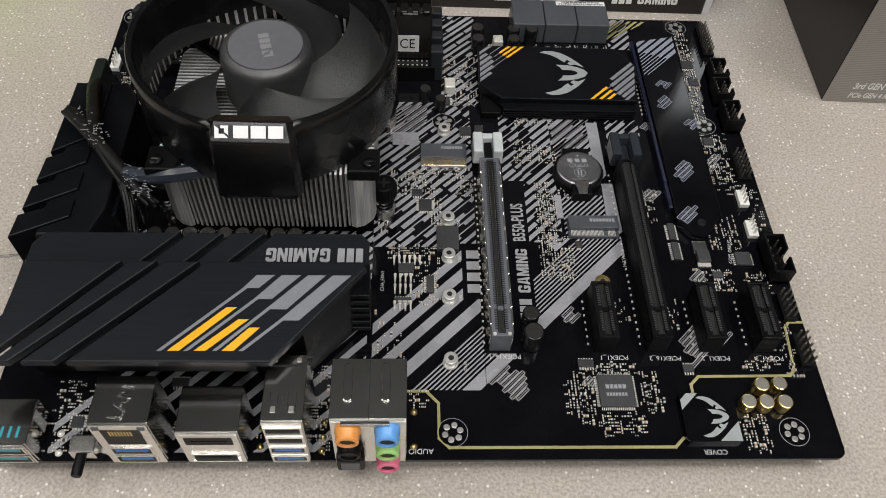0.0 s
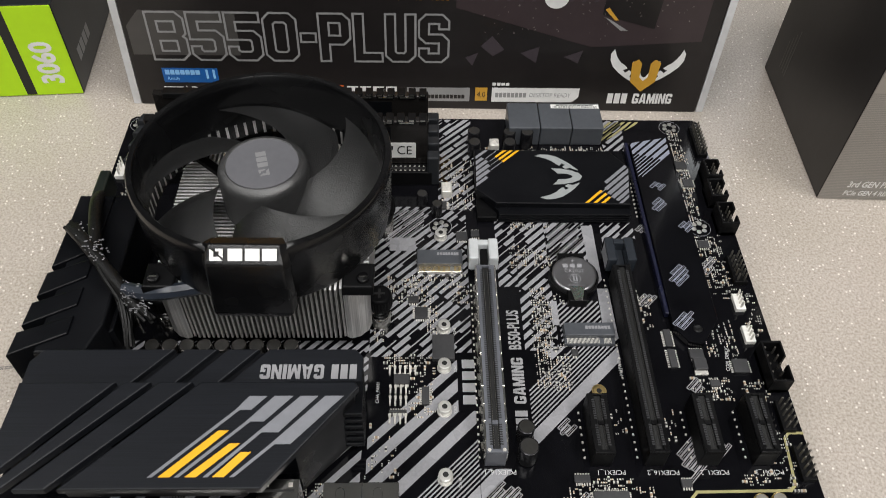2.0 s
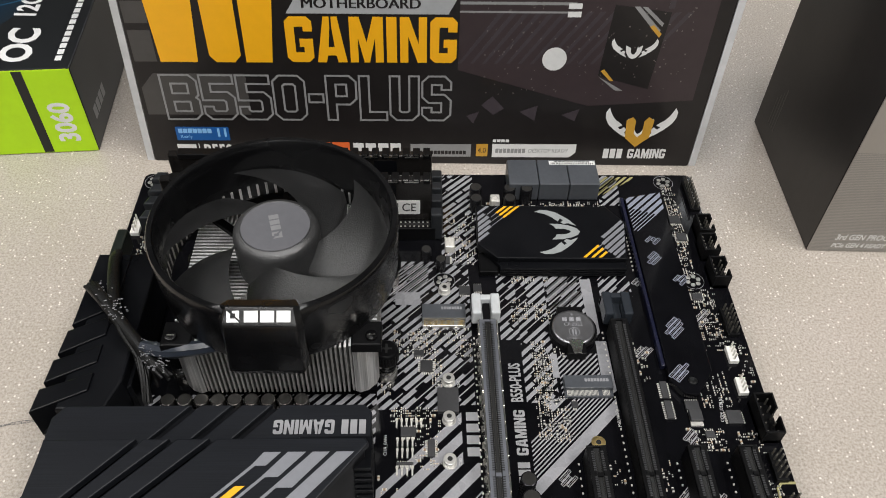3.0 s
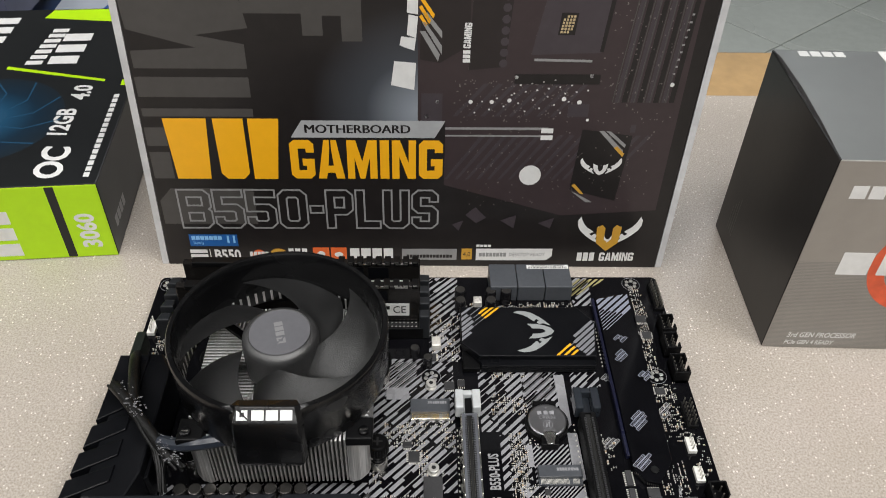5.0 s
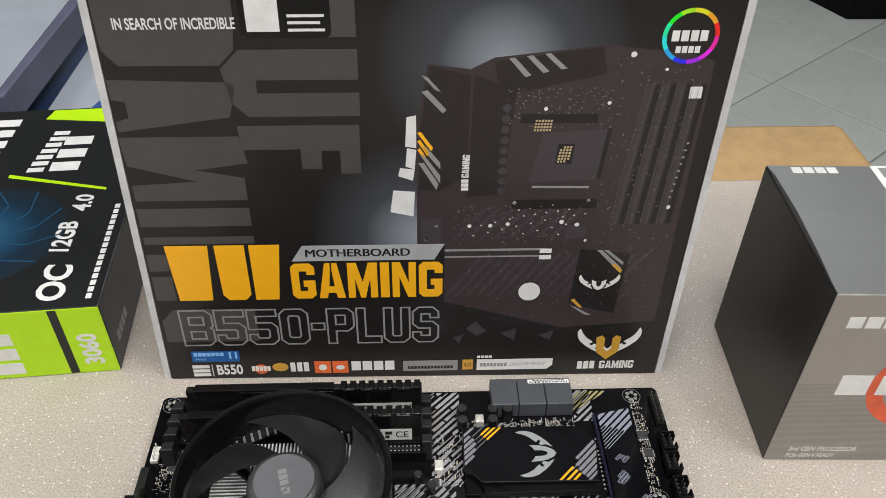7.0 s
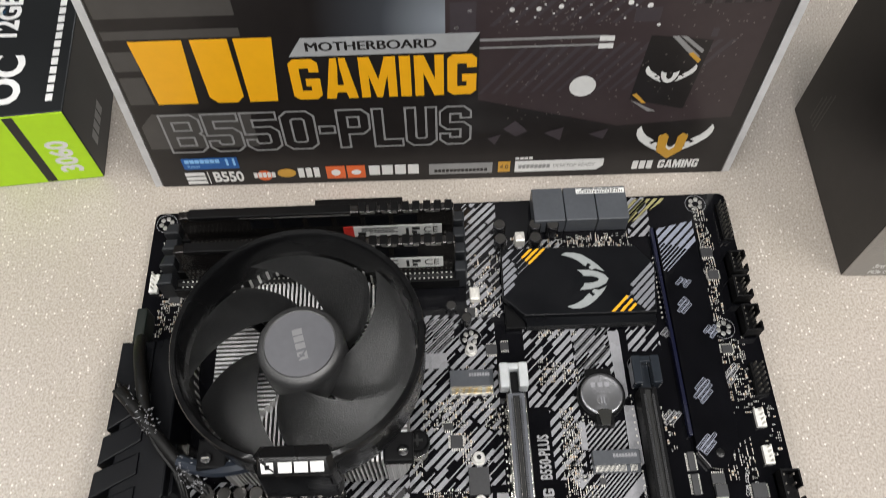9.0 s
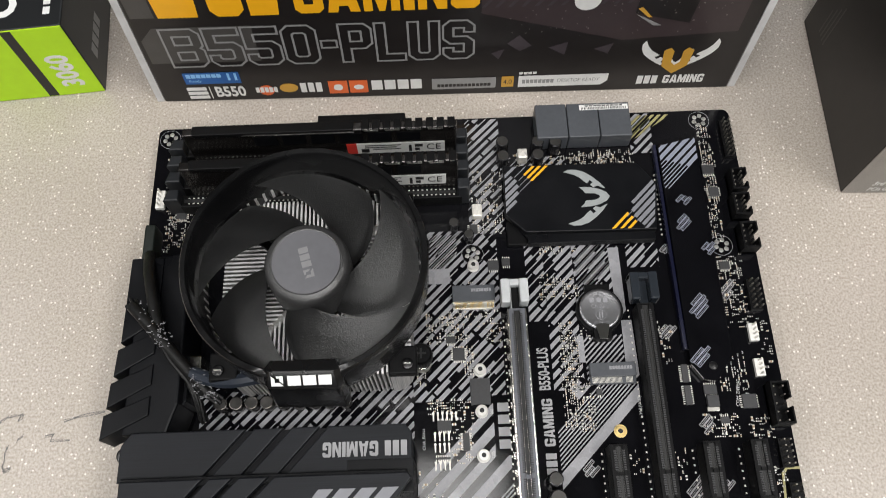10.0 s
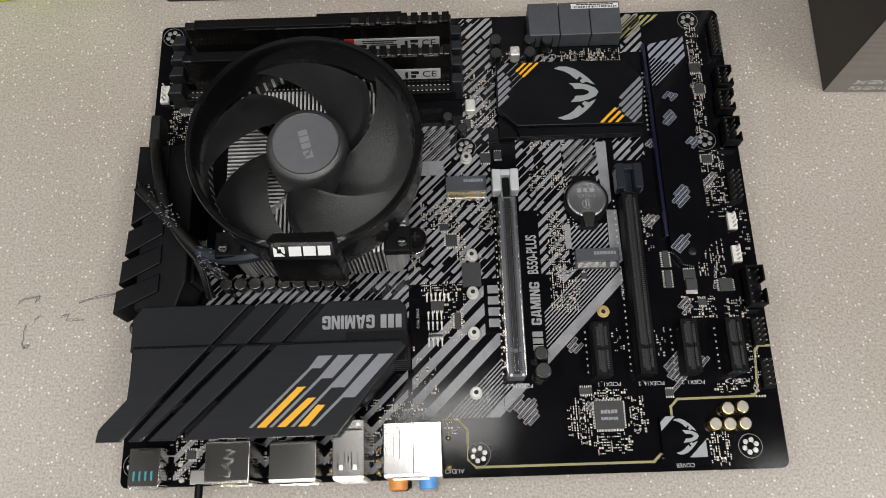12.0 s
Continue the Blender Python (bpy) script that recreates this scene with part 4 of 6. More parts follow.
part("crystal", box(mesh(), 164.6, 169.6, 184, 191, 0, 4.6, 0.6), TIN, board, "silver block component")

# chips
def chip(x0, x1, y0, y1, h, label, legs="xy", mark=True, pitch=0.8):
    c = part("chip", box(mesh(), x0, x1, y0, y1, 0.2, h, 0.15), CHIP, board, label)
    lg = mesh()
    if "y" in legs:
        k = x0 + 0.5
        while k < x1 - 0.4:
            box(lg, k, k + pitch * 0.5, y0 - 1.0, y0 + 0.05, 0, 0.35)
            box(lg, k, k + pitch * 0.5, y1 - 0.05, y1 + 1.0, 0, 0.35)
            k += pitch
    if "x" in legs:
        k = y0 + 0.5
        while k < y1 - 0.4:
            box(lg, x0 - 1.0, x0 + 0.05, k, k + pitch * 0.5, 0, 0.35)
            box(lg, x1 - 0.05, x1 + 1.0, k, k + pitch * 0.5, 0, 0.35)
            k += pitch
    pieces("leg", lg, TIN, c)
    if mark:
        mk = mesh()
        bars(mk, x0 + (x1 - x0) * 0.2, x0 + (x1 - x0) * 0.8, y0 + (y1 - y0) * 0.55, y0 + (y1 - y0) * 0.68, 5, h, 0.2, 0, 0.04)
        bars(mk, x0 + (x1 - x0) * 0.2, x0 + (x1 - x0) * 0.8, y0 + (y1 - y0) * 0.32, y0 + (y1 - y0) * 0.42, 7, h, 0.2, 0, 0.04)
        part("etched_mark", mk, SILK, c)
    return c


chip(218.4, 231.6, 19.6, 32.4, 1.7, "square black controller chip with bright legs", pitch=0.7)
for a in ((152, 157.5, 111, 117, "xy"), (149, 153.6, 119.5, 122.8, "y"), (143.6, 150, 78.5, 83, "y"), (155, 158, 69, 77, "x"), (142, 149, 65.6, 66.6, "y"), (163, 167, 176, 181, "x"), (171, 176.4, 156, 161, "y"), (178, 182, 158, 162, "y"), (258.5, 261.5, 86, 95, "x"), (258.5, 261.5, 96.5, 105, "x"),
          (284.5, 291, 83.5, 90, "x"), (267.5, 273.5, 90.5, 95, "y"), (273, 277, 77, 80, "y"), (252, 256, 34, 37, "y"), (212, 218, 36, 39, "y"), (285, 290, 152, 156, "xy"), (285, 291, 205, 210, "y"), (286.5, 291.5, 192, 197, "xy"), (217.8, 220.5, 92, 95, "y"), (14, 19, 190, 196, "xy"), (62, 68, 28, 31, "y"), (30, 34, 12, 16, "xy")):
    chip(*a[:4], 1.4, "small black surface chip", a[4], False, 1.0)
pwr = part("power_chip", box(mesh(), 268, 273.5, 84.5, 90, 0.1, 2.4, 0.3), CHIP, board, "power chip with tinned tab")
part("tab", box(mesh(), 268, 273.5, 82.8, 84.8, 0, 0.9, 0.1), TIN, pwr)
cov = part("sound_cover", prism(mesh(), rounded(247.6, 267.8, 5.6, 24.6, 1.0), 0.1, 2.2, 0.3), PCB, board, "glossy black sound chip cover with silver crest")
cm = wing_mark(mesh(), lambda p: (259.4 - 8.5 * p[1], 15.2 + 8.0 * p[0]), 2.2, 0.08)
prism(cm, [(247.8, 17.8), (254.6, 24.4), (250.4, 24.4), (247.8, 21.8)], 2.2, 2.28)
prism(cm, [(259.5, 5.8), (267.6, 5.8), (267.6, 13.4)], 2.2, 2.28)
part("printed_crest", cm, bpy.data.materials["silver_print"], cov, "silver winged crest")

# pin headers along the far end
PIN = mat("header_pin_metal", (0.24, 0.225, 0.20), 0.35, metal=0.8, vary=0.2, scale=700)
def header(x0, x1, y0, y1, h, material, label, nx, ny, pins=True):
    hd = part("pin_header", box(mesh(), x0, x1, y0, y1, 0, h * 0.35 if pins else h, 0.2), material, board, label)
    if pins:
        bm = mesh()
        for i in range(nx):
            for j in range(ny):
                x, y = x0 + (x1 - x0) * (i + 0.5) / nx, y0 + (y1 - y0) * (j + 0.5) / ny
                box(bm, x - 0.32, x + 0.32, y - 0.32, y + 0.32, h * 0.3, h)
        pieces("pin", bm, TIN if material is WHITE_P else PIN, hd)
    return hd


header(293.0, 297.4, 115, 123.6, 6.5, WHITE_P, "white four-pin header", 1, 4)
header(292.8, 297.2, 98, 106.4, 6.5, WHITE_P, "white four-pin header", 1, 4)
header(3, 7.5, 196, 206, 7, WHITE_P, "white pin header", 1, 4)
header(296.6, 302, 56.5, 69.5, 7, BLACK, "black pin header with bare pins", 2, 5)
header(298, 303.4, 36, 50, 7, BLACK, "black pin header with bare pins", 2, 5)
header(298, 303.4, 214, 236, 7, BLACK, "black pin header with bare pins", 2, 9)
header(296, 302, 130, 146, 7, BLACK, "black pin header with bare pins", 2, 6)
for x0, x1, y0, y1 in ((295.4, 304, 74.5, 94), (295.2, 303.6, 178, 190), (296.4, 304.4, 192, 204), (296.0, 304.4, 160, 174)):
    h = header(x0, x1, y0, y1, 7, BLACK, "black shrouded header", 2, 5)
    sh = mesh()
    for a in ((x0, x0 + 0.9, y0, y1), (x1 - 0.9, x1, y0, (y0 + y1) / 2 - 2), (x1 - 0.9, x1, (y0 + y1) / 2 + 2, y1), (x0 + 0.9, x1 - 0.9, y0, y0 + 0.9), (x0 + 0.9, x1 - 0.9, y1 - 0.9, y1)):
        box(sh, *a, 0, 9, 0.15)
    part("shroud", sh, BLACK, h)

# fan header pins and white power header beside the slot
for x0, y0, nx, ny in ((141.5, 84.6, 6, 1), (142, 70.5, 4, 2), (142, 62.5, 4, 1)):
    bm = mesh()
    for i in range(nx):
        for j in range(ny):
            box(bm, x0 + 2.1 * i, x0 + 0.7 + 2.1 * i, y0 + 5 * j - 1.6, y0 + 5 * j + 1.6, 0, 1.2)
            cyl(bm, x0 + 0.35 + 2.1 * i, y0 + 5 * j + 1.8, 0, 1.6, 0.6, 8)
    pieces("header_pin", bm, TIN, board)

# tiny surface parts: bodies and tinned ends, strewn in clusters
bodies, ends, tan = mesh(), mesh(), mesh()
r1 = random.Random(11)


def fast_box(bm, x0, x1, y0, y1, z0, z1):
    vs = [bm.verts.new((x, y, z)) for z in (z0, z1) for x, y in ((x0, y0), (x1, y0), (x1, y1), (x0, y1))]
    for q in ((4, 5, 6, 7), (0, 1, 5, 4), (1, 2, 6, 5), (2, 3, 7, 6), (3, 0, 4, 7)):
        bm.faces.new([vs[i] for i in q])


def smd(x, y, upright, big=False):
    a, b, h = (1.0, 0.5, 0.4) if not big else (1.7, 0.9, 0.8)
    if upright:
        fast_box(r1.choice((bodies, bodies, tan)), x - b / 2, x + b / 2, y - a * 0.28, y + a * 0.28, 0.1, h)
        for s in (-1, 1):
            fast_box(ends, x - b / 2, x + b / 2, y + s * a * 0.42 - a * 0.16, y + s * a * 0.42 + a * 0.16, 0.1, h)
    else:
        fast_box(r1.choice((bodies, bodies, tan)), x - a * 0.28, x + a * 0.28, y - b / 2, y + b / 2, 0.1, h)
        for s in (-1, 1):
            fast_box(ends, x + s * a * 0.42 - a * 0.16, x + s * a * 0.42 + a * 0.16, y - b / 2, y + b / 2, 0.1, h)


CLUSTERS = [(140, 160, 119, 134, 46), (146, 174, 128, 135, 36), (168, 176, 120, 128, 12), (140, 152, 86, 93, 30), (150, 160, 64, 92, 44), (156, 162, 104, 118, 28), (203, 209, 96, 128, 90), (196, 214, 140, 152, 42), (202, 216, 76, 98, 90), (206, 212, 100, 120, 30),
            (214, 218, 120, 126, 6), (206, 212, 17, 30, 26), (210, 217, 13, 36, 46), (217, 234, 9, 17, 54), (218, 234, 34, 38, 40), (234, 242, 18, 34, 36), (269, 279, 3, 16, 40), (276, 290, 35, 40, 18), (286, 292, 190, 235, 80), (283, 290, 168, 200, 60), (284, 296, 122, 160, 70), (286, 296, 70, 80, 24),
            (266, 282, 70, 82, 34), (275, 290, 92, 112, 40), (248, 256, 106, 128, 16), (160, 172, 140, 152, 12), (165, 180, 176, 212, 60), (182, 240, 210, 221, 70), (216, 250, 213, 221, 60), (8, 22, 172, 236, 130), (22, 46, 2, 30, 90), (66, 74, 8, 26, 26), (95, 101, 8, 26, 24), (115, 122, 2, 26, 34), (110, 134, 26, 36, 30), (124, 140, 26, 34, 22),
            (134, 146, 38, 60, 16), (197, 202, 164, 170, 16), (202, 216, 164, 169, 12), (134, 140, 100, 106, 8), (148, 156, 20, 27, 12), (36, 60, 76, 80, 16), (290, 298, 30, 56, 20), (230, 236, 56, 66, 5), (250, 256, 54, 66, 8), (296, 303, 100, 128, 14)]
for x0, x1, y0, y1, n in CLUSTERS:
    taken = set()
    flip = r1.random() < 0.5
    for _ in range(int(n * 1.8)):
        x, y = r1.uniform(x0, x1), r1.uniform(y0, y1)
        cell = (round(x / 1.25), round(y / 1.25))
        if cell in taken:
            continue
        big = r1.random() < 0.14
        taken.update({cell} if not big else {cell, (cell[0] + 1, cell[1]), (cell[0], cell[1] + 1), (cell[0] - 1, cell[1]), (cell[0], cell[1] - 1)})
        smd(cell[0] * 1.25, cell[1] * 1.25, flip ^ (cell[0] % 5 == 0), big)
for bm, mt in ((bodies, CHIP), (ends, TIN), (tan, CERAMIC)):
    tagged(part("surface_part", bm, mt, board, "tiny surface-mounted parts"), kind="stuff")


# ---- processor cooler on the board ----
CX, CY = 92.9, 137.2
cooler = thing("cpu_cooler", pose(0, 0, 0.010), "round black fan on an aluminium heat sink", "cooler")
H0, H1 = 8.0, 40.0
part("cooler_base", box(mesh(), CX - 20, CX + 20, CY - 20, CY + 20, 0.2, H0 + 6, 0.6), STEEL_P, cooler)
frame_bm = mesh()
for sy in (-1, 1):
    box(frame_bm, CX - 44, CX + 44, CY + sy * 27 - 3, CY + sy * 27 + 3, 0, 6, 0.6)
pieces("mount_bracket", frame_bm, BLACK, cooler)
HALF = 41.0
for q in range(4):
    for k in range(-20, 21):
        o = k * 1.92
        inner = max(14.0, abs(o) + 1.0)
        outer = HALF if abs(o) < 30 else HALF - (abs(o) - 30) * 0.9
        if inner > outer - 1.5:
            continue
        bm = mesh()
        a = q * math.pi / 2
        c, s = math.cos(a), math.sin(a)
        pts = [(inner, o - 0.45), (outer, o - 0.45), (outer, o + 0.45), (inner, o + 0.45)]
        prism(bm, [(CX + x * c - y * s, CY + x * s + y * c) for x, y in pts], H0, H1)
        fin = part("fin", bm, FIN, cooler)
        # upward faces take the paler copy, so the lit look is in their colour
        fin.data.materials.append(ALU_LIT)
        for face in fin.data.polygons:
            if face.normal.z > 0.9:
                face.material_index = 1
cross = mesh()
for a in (45, 135):
    c, s = math.cos(radians(a)), math.sin(radians(a))
    prism(cross, [(CX + x * c - y * s, CY + x * s + y * c) for x, y in ((-52, -1.6), (52, -1.6), (52, 1.6), (-52, 1.6))], H0, H1 - 1)
part("fin_core", cross, FIN, cooler)
for sx in (-1, 1):
    for sy in (-1, 1):
        post = [(CX + sx * x, CY + sy * y) for x, y in ((31.5, 40.6), (33.5, 41.4), (37.0, 40.2), (40.2, 37.0), (41.4, 33.5), (40.6, 31.5), (34.0, 34.0))]
        part("corner_post", prism(mesh(), post if sx * sy < 0 else post[::-1], H0, H1, 0.3), FIN, cooler, "polished aluminium corner post")
part("fin_core", cyl(mesh(), CX, CY, H0, H1 - 2, 14, 32), STEEL_P, cooler)

# fan ring
R, ZB, ZT = 50.2, 42.0, 72.8
bm = mesh()
lathe(bm, CX, CY, [(R - 1.6, ZB), (R - 0.6, ZB + 6), (R, ZT - 5), (R, ZT - 0.8), (R - 0.5, ZT), (R - 2.4, ZT), (R - 3.0, ZT - 0.8), (R - 3.4, ZT - 7), (R - 3.6, ZB), (R - 1.6, ZB)], 96, False, False)
for v in bm.verts:
    if v.co.y < CY - 38 and abs(v.co.x - 93.6) < 15.5:
        v.co.z = min(v.co.z, 72.6 - (90.2 - v.co.y) * 0.9)
ring = part("fan_ring", bm, BLACK_S, cooler, "satin black round fan housing", True)
# reflection of the fins in the inner wall, modelled as bright strips
streaks = mesh()
for k in range(72):
    a = 2 * math.pi * k / 72
    r = R - 3.72
    p = [(r, -0.6), (r + 0.2, -0.6), (r + 0.2, 0.6), (r, 0.6)]
    c, s = math.cos(a), math.sin(a)
    prism(streaks, [(CX + x * c - y * s, CY + x * s + y * c) for x, y in p], ZB + 1, ZB + 8.0)
pieces("ring_slot", streaks, FIN, ring, "bright fin tips showing at the ring's foot")
# badge panel that juts out of the ring
bm = mesh()
rows = [[(79.2, 91.0, 73.4), (81.6, 90.4, 73.8), (105.6, 90.0, 73.8), (108.0, 90.6, 73.4)],
        [(78.4, 88.0, 67.5), (80.6, 84.6, 68.6), (106.6, 84.2, 68.6), (109.0, 87.4, 67.5)],
        [(78.2, 86.5, 44.5), (79.4, 82.6, 44.0), (107.4, 82.2, 44.0), (109.4, 86.0, 44.5)],
        [(80.0, 87.5, 40.5), (81.0, 83.6, 40.5), (105.8, 83.2, 40.5), (107.6, 87.0, 40.5)]]
vs = [[bm.verts.new(p) for p in ([(rw[0][0] + 2, 95, min(71.5, rw[0][2]))] + rw + [(rw[3][0] - 2, 95, min(71.5, rw[3][2]))])] for rw in rows]
for a, b in zip(vs, vs[1:]):
    for i in range(5):
        bm.faces.new((a[i], a[i + 1], b[i + 1], b[i]))
bm.faces.new(vs[0])
bm.faces.new(vs[-1][::-1])
bmesh.ops.bevel(bm, geom=[e for e in bm.edges if e.calc_length() > 8], offset=0.7, segments=2, affect="EDGES", profile=0.5)
badge = part("badge_panel", bm, BLACK_S, ring, "jutting satin black badge panel", True)
lg = mesh()
bars(lg, -11.4, 6.2, -2.1, 2.1, 3, 0, 0.14)
prism(lg, [(7.0, 2.1), (8.5, 0.7), (10.2, 0.7), (10.2, -1.0), (11.6, -2.1), (11.6, 2.1)], 0, 0.06)
prism(lg, [(7.0, -2.1), (9.6, -2.1), (9.6, -1.2), (8.4, -1.2), (8.4, 0.0), (7.0, 1.2)], 0, 0.06)
pieces("badge_mark", lg, WHITE_PRINT, badge, "white block logo", False, mm(93.6, 86.9, 71.75, 41.5, 0, 0) @ Matrix.Rotation(math.pi, 4, "Z"))
# fan frame corners with screws
for sx, sy in ((-1, -1), (1, -1), (-1, 1), (1, 1)):
    x, y = CX + sx * 37.5, CY + sy * 36
    ear = part("fan_ear", prism(mesh(), [(x - 6, y - 6), (x + 6, y - 6), (x + 6, y + 6), (x - 6, y + 6)], 38, 43.0, 0.8), BLACK, ring)
    sc = part("ear_screw", cyl(mesh(), x + sx * 2, y + sy * 2, 43.0, 44.6, 2.4, 20, 0.4), BLACK_S, ear, "", True)
    cr = mesh()
    box(cr, x + sx * 2 - 1.5, x + sx * 2 + 1.5, y + sy * 2 - 0.3, y + sy * 2 + 0.3, 44.6, 44.66)
    part("screw_slot", cr, STEEL_P, sc)
strut = mesh()
for a in (20, 140, 260):
    c, s = math.cos(radians(a)), math.sin(radians(a))
    prism(strut, [(CX + x * c - y * s, CY + x * s + y * c) for x, y in ((10, -2), (49, -1.6), (49, 1.6), (10, 2))], 41.5, 44.5, 0.5)
pieces("motor_strut", strut, BLACK, ring)
# hub and blades
bm = mesh()
lathe(bm, CX, CY, [(17.8, 46), (17.8, 63.0), (17.4, 65.2), (16.3, 66.6), (14.5, 67.3), (14.1, 67.1)], 64)
hub = part("fan_hub", bm, BLADE, cooler, "round black hub with grey sticker", True)
part("hub_sticker", cyl(mesh(), CX, CY, 67.1, 67.35, 14.0, 48), STICKER, hub, "grey round sticker")
lg = mesh()
bars(lg, -6.4, 3.0, -2.0, 2.0, 3, 0, 0.18)
prism(lg, [(3.6, 2.0), (4.8, 0.8), (6.0, 0.8), (6.0, -0.8), (7.2, -2.0), (7.2, 2.0)], 0, 0.05)
prism(lg, [(3.6, -2.0), (5.6, -2.0), (5.6, -1.2), (4.6, -1.2), (4.6, -0.1), (3.6, 1.0)], 0, 0.05)
pieces("sticker_mark", lg, mat("grey_mark", (0.20, 0.20, 0.205), 0.4, vary=0.05), hub, "pale grey block logo", False, mm(CX, CY, 67.36, 0, 0, -75))
for k in range(5):
    bm = mesh()
    a_mid = radians(72 * k)
    NU, NV = 14, 12
    grid = []
    for u in range(NU + 1):
        f = u / NU
        r = 17.0 + (45.8 - 17.0) * f
        lead = radians(-93 + 71 * f ** 0.6)
        trail = radians(-129 + 43 * f)
        row = []
        for v in range(NV + 1):
            g = v / NV
            a = a_mid + trail + (lead - trail) * g
            z = 47.5 + 2.0 * f + (14.5 - 3.0 * f) * g + 1.6 * math.sin(math.pi * g)
            row.append(bm.verts.new((CX + r * math.cos(a), CY + r * math.sin(a), z)))
        grid.append(row)
    for u in range(NU):
        for v in range(NV):
            bm.faces.new((grid[u][v], grid[u + 1][v], grid[u + 1][v + 1], grid[u][v + 1]))
    bmesh.ops.solidify(bm, geom=bm.faces[:], thickness=1.3)
    part("fan_blade", bm, BLADE, cooler, "swept grained black blade", True)
# spring screws
for x, y in ((137.4, 110.0), (47.6, 110.0), (47.6, 164.0), (137.4, 164.0)):
    bm = mesh()
    lathe(bm, x, y, [(4.2, 12.0), (5.0, 12.3), (5.1, 18.8), (4.7, 19.6), (4.2, 20.0)], 28)
    s = part("mount_screw", bm, BLACK, cooler, "black knurled cross-head screw", True)
    kn = mesh()
    for k in range(24):
        a = 2 * math.pi * k / 24
        cyl(kn, x + 5.05 * math.cos(a), y + 5.05 * math.sin(a), 12.6, 18.6, 0.3, 6)
    part("knurl", kn, BLACK, s)
    cr = mesh()
    box(cr, x - 2.4, x + 2.4, y - 0.5, y + 0.5, 20.0, 20.06)
    box(cr, x - 0.5, x + 0.5, y - 2.4, y + 2.4, 20.0, 20.07)
    part("cross_slot", cr, GROOVE, s)
    bm = mesh()
    for j in range(4):
        lathe(bm, x, y, [(3.6, 3 + 2.2 * j), (4.2, 3.6 + 2.2 * j), (3.6, 4.2 + 2.2 * j)], 18)
    cyl(bm, x, y, 0, 12, 3.0, 18)
    part("spring", bm, BLACK_S, s, "dark coil spring", True)
    part("screw_nut", lathe(mesh(), x, y, [(4.3, 0.1), (4.3, 5.6), (3.9, 6.2), (3.2, 6.4)], 24), STEEL_P, s, "bright steel foot", True)
    arm = mesh()
    d = -1 if x > CX else 1
    box(arm, min(x, x + d * 14), max(x, x + d * 14), y - 3.2, y + 3.2, 9.2, 11.4, 0.4)
    part("mount_arm", arm, STEEL_P, cooler)
# fan lead: sleeved cable to the header at the board's side
SLEEVE = mat("braided_sleeve", (0.0045, 0.0045, 0.0045), 0.45, vary=0.6, scale=900, bump=0.5, bump_scale=1500, spec=0.25)
cable = part("fan_cable", sweep(mesh(), [(72, 97, 41), (60, 95.5, 40), (50, 97, 37), (40, 101, 34)], 3.0), mat("printed_lead", (0.02, 0.025, 0.035), 0.35), cooler, "flat black fan lead", True)
r5 = random.Random(17)
for line, n, spread in (([(50, 89, 30), (43, 96, 33), (32, 108, 35), (20, 122, 36.5), (10, 134, 35)], 8, 2.2), ([(43, 83, 21), (40, 94, 30), (31, 109, 35), (22, 121, 36)], 6, 1.9), ([(24, 116, 34), (20, 132, 34), (15, 150, 31), (12, 163, 24)], 4, 1.5)):
    for k in range(n):
        o = [(r5.uniform(-spread, spread), r5.uniform(-spread, spread), r5.uniform(-1.2, 1.2)) for _ in line]
        part("wire", sweep(mesh(), [tuple(a + b for a, b in zip(p, q)) for p, q in zip(line, o)], 0.8, 6), SLEEVE, cable, "thin black wire", True)
part("plug", box(mesh(), 8.5, 13.5, 158, 176, 14, 26, 1.0), mat("dark_green_plug", (0.007, 0.010, 0.008), 0.4), cable, "dark square plug")
for line in ([(46, 93, 31.5), (38, 102, 34), (28, 113, 35.5), (18, 124.5, 36.5), (11, 132, 35.5)], [(25, 115, 34), (20, 132, 34), (15, 150, 31), (12, 161, 24)]):
    part("cable_sleeve", sweep(mesh(), line, 2.7, 10), SLEEVE, cable, "braided black cable sleeve", True)
fray = mesh()
r2 = random.Random(5)
for k in range(170):
    t = r2.choice((r2.uniform(0.0, 0.22), r2.uniform(0.55, 1.0)))
    x, y, z = 50 - 37 * t + r2.uniform(-3.4, 3.4), 90 + 42 * t + r2.uniform(-3.4, 3.4), 34 + 3.0 * math.sin(t * 3) + r2.uniform(0.5, 3.4)
    d = Vector((r2.uniform(-1, 1), r2.uniform(-1, 1), r2.uniform(-0.3, 0.5))) * 0.9
    p, q = Vector((x, y, z)), Vector((x, y, z)) + d
    fast_box(fray, min(p.x, q.x), max(p.x, q.x) + 0.25, p.y - 0.12, p.y + 0.12, z - 0.12, z + 0.12)
tagged(part("sleeve_fray", fray, SILK, cable, "bright frayed threads"), kind="stuff")

